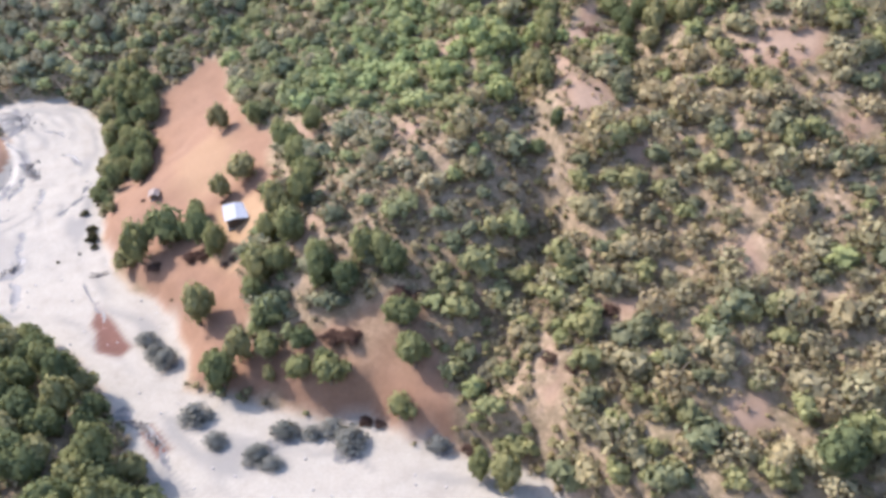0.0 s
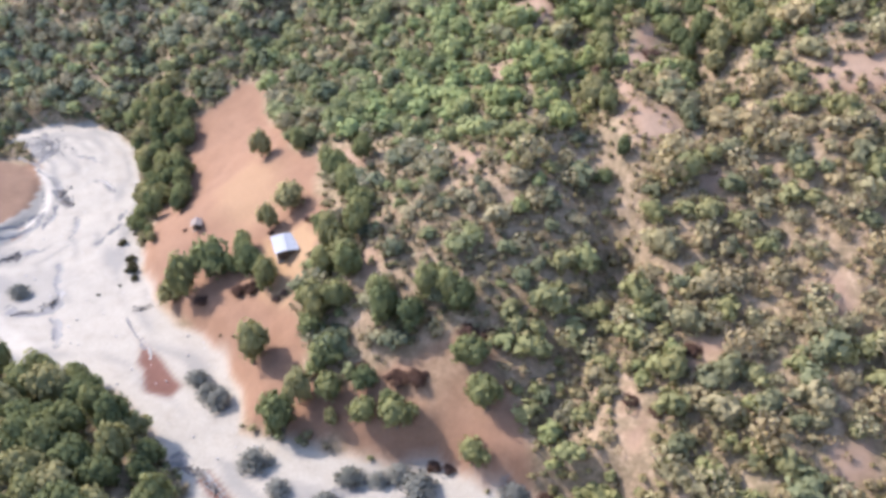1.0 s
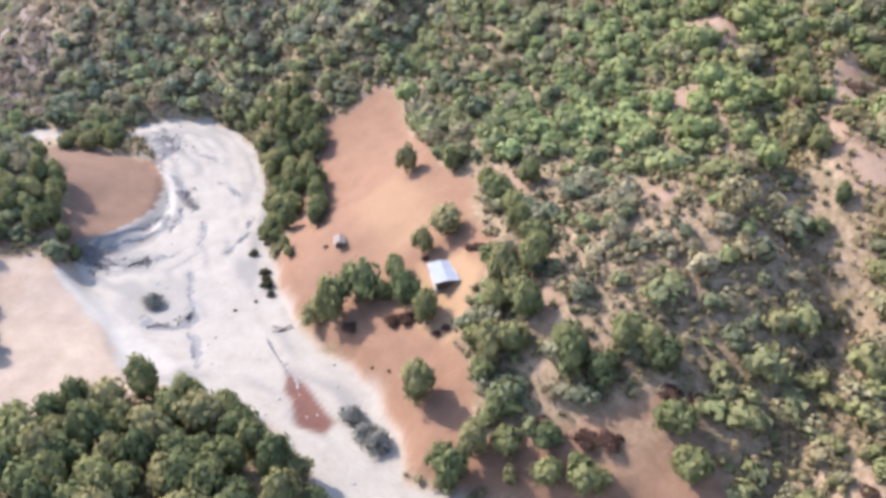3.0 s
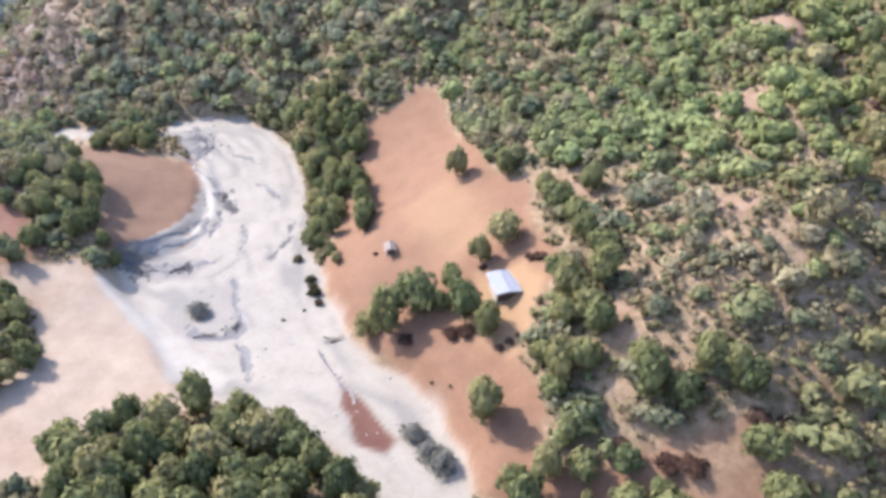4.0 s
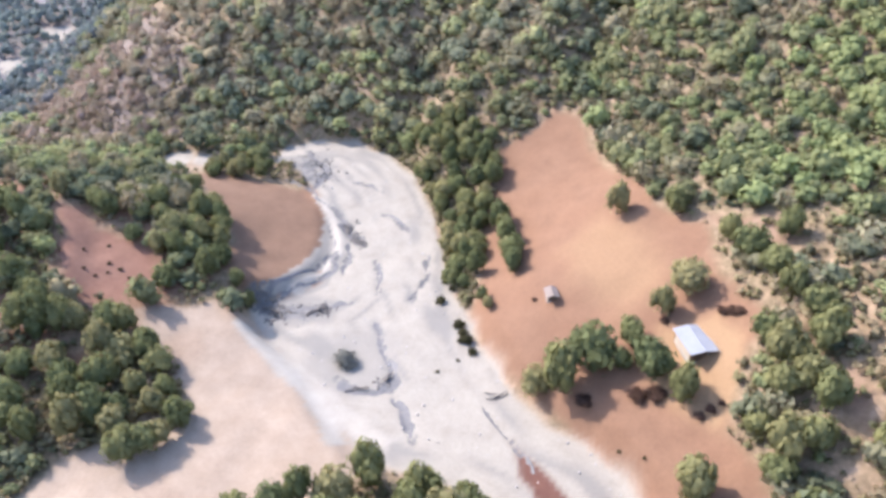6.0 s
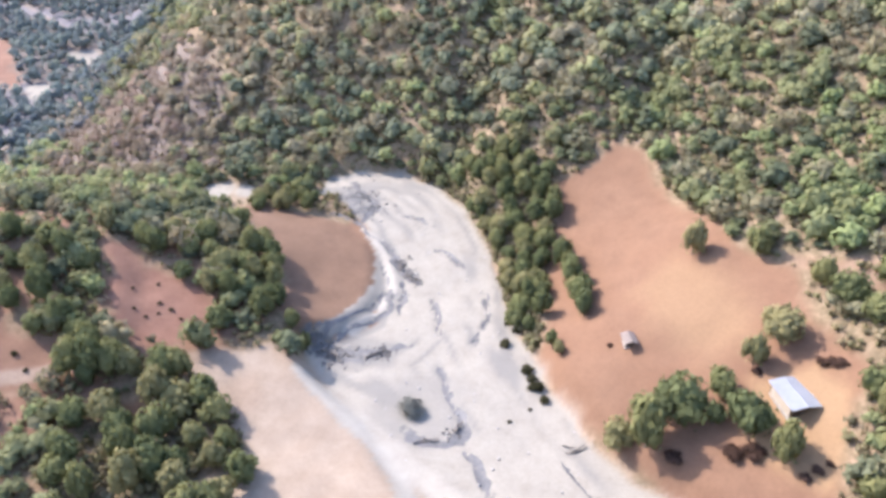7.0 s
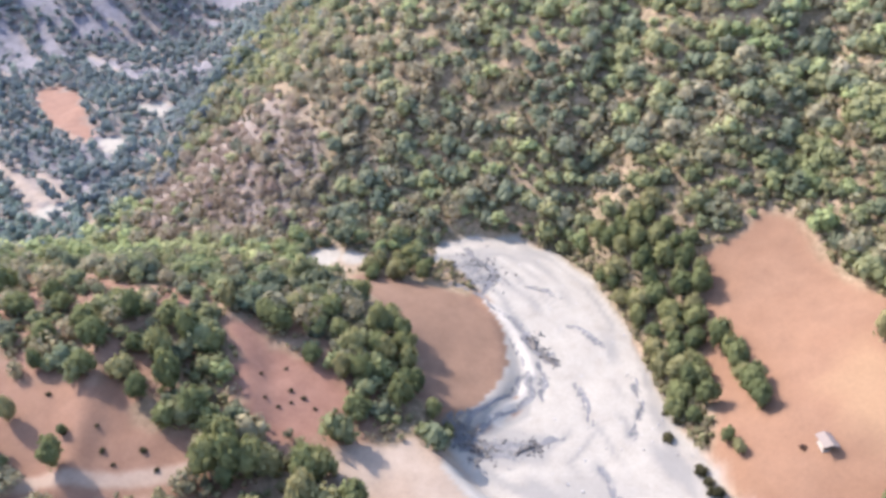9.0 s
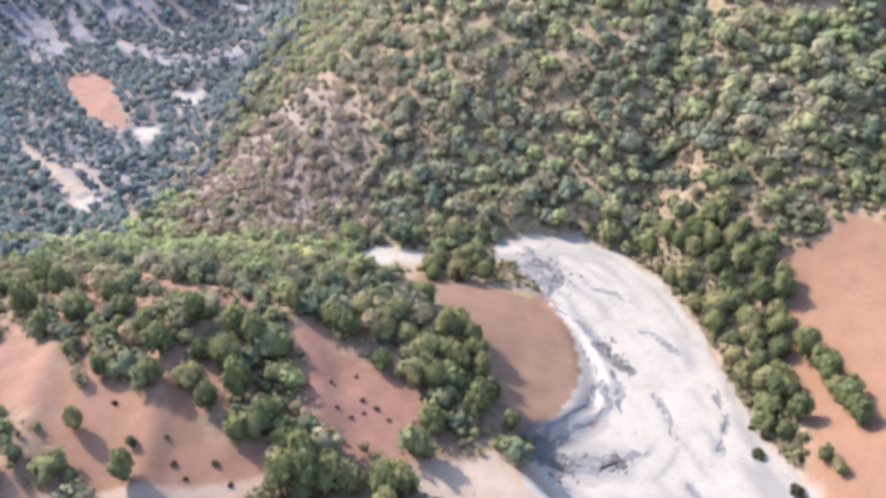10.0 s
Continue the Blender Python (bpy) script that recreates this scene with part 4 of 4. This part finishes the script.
def building(name, label, x, y, turn, w, d, eave, rise, wall_mat, roof_mat):
    base = new(name)
    z = min(float(height(x + a, y + b)) for a in (-w / 2, w / 2) for b in (-d / 2, d / 2))
    base.matrix_basis = pose(x, y, z, 0, 0, turn)
    tagged(base, label, "house")
    floor = float(height(x, y)) - z
    eave += floor
    t = 0.22
    part("foundation", mesh_of("foundation", *block((-w / 2 - 0.12, -d / 2 - 0.12, -0.4), (w / 2 + 0.12, d / 2 + 0.12, 0.15 + floor * 0.5)), STONE), base)
    part("side_wall", mesh_of("side_wall", *block((-w / 2, -d / 2 + t, 0.1), (-w / 2 + t, d / 2 - t, eave)), wall_mat), base)
    part("side_wall", mesh_of("side_wall", *block((w / 2 - t, -d / 2 + t, 0.1), (w / 2, d / 2 - t, eave)), wall_mat), base)
    for s in (-1, 1):
        v = np.array([(a, s * b, c) for b in (d / 2 - t, d / 2) for a, c in ((-w / 2, 0.1), (w / 2, 0.1), (w / 2, eave), (0, eave + rise - 0.12), (-w / 2, eave))])
        bm = bmesh.new()
        vs = [bm.verts.new(p) for p in v]
        bm.faces.new(vs[:5]), bm.faces.new(vs[5:])
        for k in range(5):
            bm.faces.new((vs[k], vs[(k + 1) % 5], vs[5 + (k + 1) % 5], vs[5 + k]))
        bmesh.ops.recalc_face_normals(bm, faces=bm.faces)
        me = bpy.data.meshes.new("gable_wall")
        bm.to_mesh(me)
        bm.free()
        # the gable's dark colour stands in for shade below the roof edge
        me.materials.append(SHADED_DARK_WOOD)
        part("gable_wall", me, base, "gable wall coloured dark for the shade under the eave")
    over, drop = 0.55, rise / (w / 2) * 0.55
    for s in (-1, 1):
        roof = part("roof", mesh_of("roof", *sheet(s * (w / 2 + over), s * 0.02, eave - drop + 0.06, eave + rise + 0.06, -d / 2 - 1.0, d / 2 + 0.5), roof_mat), base)
    part("ridge_cap", mesh_of("ridge_cap", *block((-0.16, -d / 2 - 1.0, eave + rise + 0.05), (0.16, d / 2 + 0.5, eave + rise + 0.13)), roof_mat), roof)
    part("door", mesh_of("door", *block((-0.5, -d / 2 - 0.05, 0.12 + floor * 0.5), (0.45, -d / 2 + 0.05, 2.0 + floor * 0.5)), SHADED_DARK_WOOD), base, "dark wooden door")
    return base


building("farmhouse", "small farmhouse with a pale sheet-metal gable roof in a sandy yard", -52.4, 159.4, 18, 4.6, 6.5, 1.75, 0.3, PLASTER, ROOF)
building("hut", "tiny hut with a pale weathered sheet roof on bare soil", -79.4, 178.2, 12, 1.9, 2.2, 1.5, 0.35, PLASTER, OLD_ROOF)


# ---- bushes, stones and driftwood ----
def tone_leaf(name, a, b):
    return leaf_material(name, [(0.0, a), (1.0, b)], True)


def bush_template(name, label, seed, leaves, tall, leaf, heart=0.35):
    """A low bush, 1 m in radius: a few bent stems and a ragged crown that reaches the ground."""
    r = np.random.default_rng(seed)
    base = tagged(new(name), label, "bush")
    for k in range(5):
        a = k * 1.26 + r.uniform(-0.4, 0.4)
        v, f = tube([(0.05 * math.cos(a), 0.05 * math.sin(a), -0.1), (0.22 * math.cos(a), 0.22 * math.sin(a), 0.4 * tall), (0.45 * math.cos(a), 0.45 * math.sin(a), 0.8 * tall)], [0.04, 0.03, 0.012], 5)
        part("stem", mesh_of("stem", v, f, BARK, False), base)
    v, f = crown(seed + 7, 2 * leaves, 1.0, tall, 11, 0.12, heart=heart)
    v[:, 2] -= 0.05
    part("foliage", mesh_of("foliage", v, f, leaf, False), base)
    return base


DUSTY = bush_template("bush", "dusty grey-green bush standing in the white river bed", 71, 420, 0.7, tone_leaf("dusty_leaves", (0.17, 0.178, 0.165), (0.24, 0.245, 0.235)), 0.0)
# dark brown bushes, many of them in place of tree shadows on the soil
BROWN_SHADE = bush_template("bush", "dark reddish-brown dry bush, also standing in for tree shadow on bare soil", 72, 340, 0.5, tone_leaf("brown_shade_leaves", (0.095, 0.06, 0.05), (0.145, 0.095, 0.08)))
SHRUB = bush_template("shrub", "small dark shrub on bare dry soil", 73, 160, 0.75, tone_leaf("shrub_leaves", (0.05, 0.05, 0.03), (0.09, 0.085, 0.05)))
for ob, rows, group in (
    (DUSTY, [(-33, 103, 2.1), (-37, 97, 2.0), (-34, 95, 1.6), (-20, 101, 2.6), (-3, 99, 1.9), (-46, 101, 1.8), (-51, 108, 2.4), (-62, 124, 2.3), (-69, 131, 2.1), (-124, 165, 2.2), (-65, 127, 2.0), (-23, 104, 2.0), (-27, 103, 1.6)], "bushes in the river bed"),
    # brown bushes, with tree shadows and gully shade built as bushes too
    (BROWN_SHADE, [(-24, 118, 3.0), (-20, 117, 3.0), (-10, 122, 2.6), (-6, 121, 2.2), (3, 98, 2.2), (30, 113, 2.2), (26, 111, 2.2), (18, 106, 1.8), (22, 103, 1.8), (-46.8, 164.6, 1.5), (-45.4, 164, 1.6), (-44, 163.4, 1.4), (-52.6, 145.4, 1.3), (-50.6, 146, 1.4), (-48.8, 146.6, 1.0), (-72.6, 152.6, 2.2), (-62.5, 151.6, 2.4), (-59.6, 151.4, 2.6), (-57, 166.2, 1.3), (-83, 178.5, 0.9), (-17, 106, 1.8), (-14, 105, 1.6), (-31, 122, 1.8), (36, 186, 3.0), (24, 184, 3.4)], "dry brown bushes"),
    (SHRUB, [(29, 178, 1.1), (33, 160, 0.8), (70, 160, 1.1), (66, 163, 1.0), (-229, 167, 0.8), (-184, 181, 0.7), (-181, 180, 0.8), (-185, 176, 0.6), (-183, 178, 0.5), (-188, 177, 0.6), (-206, 160, 0.9), (-213, 158, 0.8), (-221, 159, 0.7), (-210, 156, 0.6), (-178, 178, 0.6), (-191, 183, 0.6), (-187, 187, 0.6), (-216, 162, 0.6), (-202, 157, 0.7), (-234, 162, 0.7), (-103, 164, 0.6), (-66, 143, 0.6), (-62, 140, 0.6), (-99, 168, 0.6), (-100.2, 179.6, 1.9), (-97.8, 174.2, 2.1), (-98.3, 187, 1.5), (-103, 194, 1.5), (-99, 177, 1.5), (-105.4, 188.4, 1.7), (-96, 171, 1.4), (-105.5, 196, 0.9)], "small dark shrubs"),
):
    for x, y, r in rows:
        place(ob, x, y, r * (1.6 if ob is DUSTY else 1.0), dice.uniform(0, 6.28), 0.05)["group"] = group
    for o in (ob, *ob.children_recursive):
        bpy.data.objects.remove(o)


def pebble(seed):
    """A worn lump of stone about 1 m across, with few faces."""
    r = np.random.default_rng(seed)
    bm = bmesh.new()
    bmesh.ops.create_icosphere(bm, subdivisions=1, radius=0.5)
    for v in bm.verts:
        v.co = Vector((v.co.x * 1.15, v.co.y * 0.9, v.co.z * 0.65)) * float(r.uniform(0.8, 1.2))
    v = np.array([v.co[:] for v in bm.verts])
    bm.verts.index_update()
    f = np.array([[q.index for q in p.verts] for p in bm.faces])
    bm.free()
    return v, f


def stones(name, label, x, y, size, mat, seed):
    r = np.random.default_rng(seed)
    vs, fs, n = [], [], 0
    kinds = [pebble(seed + k) for k in range(4)]
    z = height(x, y)
    for k in range(len(x)):
        v, f = kinds[k % 4]
        a = r.uniform(0, 6.28)
        c, d = math.cos(a), math.sin(a)
        vs.append(np.stack([v[:, 0] * c - v[:, 1] * d, v[:, 0] * d + v[:, 1] * c, v[:, 2]], 1) * size[k] + (x[k], y[k], z[k] + 0.1 * size[k]))
        fs.append(f + n)
        n += len(v)
    tagged(new(name, mesh_of(name, np.concatenate(vs), np.concatenate(fs), mat, False)), label, "stones", kind="stuff")


def strewn(seed, rows):
    """Random points round centres: x, y, spread, how many."""
    r = np.random.default_rng(seed)
    p = np.concatenate([r.normal((cx, cy), spread, (n, 2)) for cx, cy, spread, n in rows])
    return p[:, 0], p[:, 1], r


x, y, r = scatter(-165, 15, 85, 262, 3.0, 81)
keep = (inside(x, y, RIVER + RIVER_LEFT) > 0.5) & (r.random(len(x)) < 0.2)
stones("river_stones", "scattered pale boulders and cobbles in the river bed", x[keep], y[keep], r.uniform(0.25, 0.75, keep.sum()), STONE, 82)
x, y, r = strewn(83, [(-154, 250, 3.5, 80), (-149, 243, 2.8, 60), (-144, 180, 2.2, 60), (-134, 182.5, 2.0, 40), (-148, 183, 1.8, 40), (-136, 220, 1.3, 30), (-133, 216, 1.2, 30), (-130.5, 212, 1.1, 24), (-114, 160, 1.2, 12)])
stones("dark_stones", "heaped dark wet boulders along the channels of the river bed", x, y, r.uniform(0.3, 0.95, len(x)), DARK_STONE, 84)
x, y, r = strewn(85, [(-232, 285, 14, 60), (-250, 290, 10, 30), (-215, 275, 9, 30)])
stones("cliff_rocks", "grey-brown rock outcrops among dry scrub on the steep hillside", x, y, r.uniform(0.8, 2.4, len(x)), plain_material("cliff_stone", (0.109, 0.084, 0.071), (0.202, 0.164, 0.139), 0.7, 0.95, relief=0.1), 86)


WATER = plain_material("dark_wet_gravel", (0.085, 0.085, 0.09), (0.20, 0.195, 0.195), 0.9, 0.6, relief=0.03)


def stream(w, line, seed):
    """A thin dark channel of wet gravel with ragged, broken edges, laid on the bed."""
    r = np.random.default_rng(seed)
    pts = []
    for (ax, ay), (bx, by) in zip(line, line[1:]):
        n = max(2, int(math.hypot(bx - ax, by - ay) / 0.5))
        pts += [(ax + (bx - ax) * k / n, ay + (by - ay) * k / n) for k in range(n)]
    p = np.array(pts + [line[-1]], float)
    for _ in range(6):
        p[1:-1] = (p[:-2] + 2 * p[1:-1] + p[2:]) / 4
    p += np.stack([ripple(p[:, 0], p[:, 1], 3.5, seed) - 0.5, ripple(p[:, 0], p[:, 1], 3.5, seed + 1) - 0.5], 1) * 1.6
    way = np.gradient(p, axis=0)
    way /= np.linalg.norm(way, axis=1)[:, None] + 1e-9
    side = np.stack([-way[:, 1], way[:, 0]], 1)
    s = np.arange(len(p)) * 0.5
    def edge(k):
        return 1.15 * w * (0.25 + 1.0 * ripple(s, s * 0, 2.6, seed + k) ** 1.5 + 0.35 * ripple(s, s * 0, 0.8, seed + k + 9)) * np.minimum(1, np.minimum(s, s[::-1]) / 2.5)
    a, b = edge(2)[:, None], edge(5)[:, None]
    rows = [p + side * a, p + side * a * 0.4, p - side * b * 0.4, p - side * b]
    v = np.concatenate([np.column_stack([q, height(q[:, 0], q[:, 1]) + (0.05 if k in (1, 2) else 0.02)]) for k, q in enumerate(rows)])
    n, i = len(p), np.arange(len(p) - 1)
    f = np.concatenate([np.stack([(k + 1) * n + i, (k + 1) * n + i + 1, k * n + i + 1, k * n + i], 1) for k in range(3)])
    tagged(new("water", mesh_of("water", v, f, WATER, False)), "narrow dark wet channel winding through the white gravel", "stream", kind="structure")


for k, (w, line) in enumerate(CHANNELS):
    stream(w, line, 120 + 20 * k)


def driftwood(x, y, turn, length, logs, seed):
    """A heap of dark washed-up logs and branches lying roughly one way."""
    r = np.random.default_rng(seed)
    base = tagged(new("driftwood_heap"), "heap of dark washed-up logs and branches on white gravel", "driftwood", "heaps of driftwood")
    base.matrix_basis = pose(x, y, float(height(x, y)), 0, 0, turn)
    for k in range(logs):
        l, w = length * r.uniform(0.3, 0.6), r.uniform(0.10, 0.24)
        bend = r.uniform(-0.1, 0.1) * l
        v, f = tube([(0, 0, -l / 2), (bend, 0, 0), (0, bend, l / 2)], [w, w * 0.85, w * 0.5])
        caps = np.array([(0, 1, 2, 3), (0, 3, 4, 5), (12, 15, 14, 13), (12, 17, 16, 15)])
        ob = part("log", mesh_of("log", v, np.concatenate([f, caps]), DRIFT, False), base)
        ob.matrix_basis = pose(r.uniform(-0.3, 0.3) * length, r.uniform(-0.12, 0.12) * length, w + r.uniform(0.0, 0.5), 0, 90 + r.uniform(-6, 6), r.uniform(-28, 28))


for row in ((-136, 218, -60, 6.5, 12, 91), (-131, 212, -30, 5.5, 9, 92), (-145, 181, -40, 7, 12, 93), (-134, 182, 20, 7, 8, 94), (-113.5, 161, 70, 4.5, 6, 95), (-89, 158, 15, 6.5, 4, 96), (-63, 106.5, -25, 8, 8, 97), (-57, 102, -40, 5, 5, 98), (-119, 157, 10, 5, 4, 99)):
    driftwood(*row)
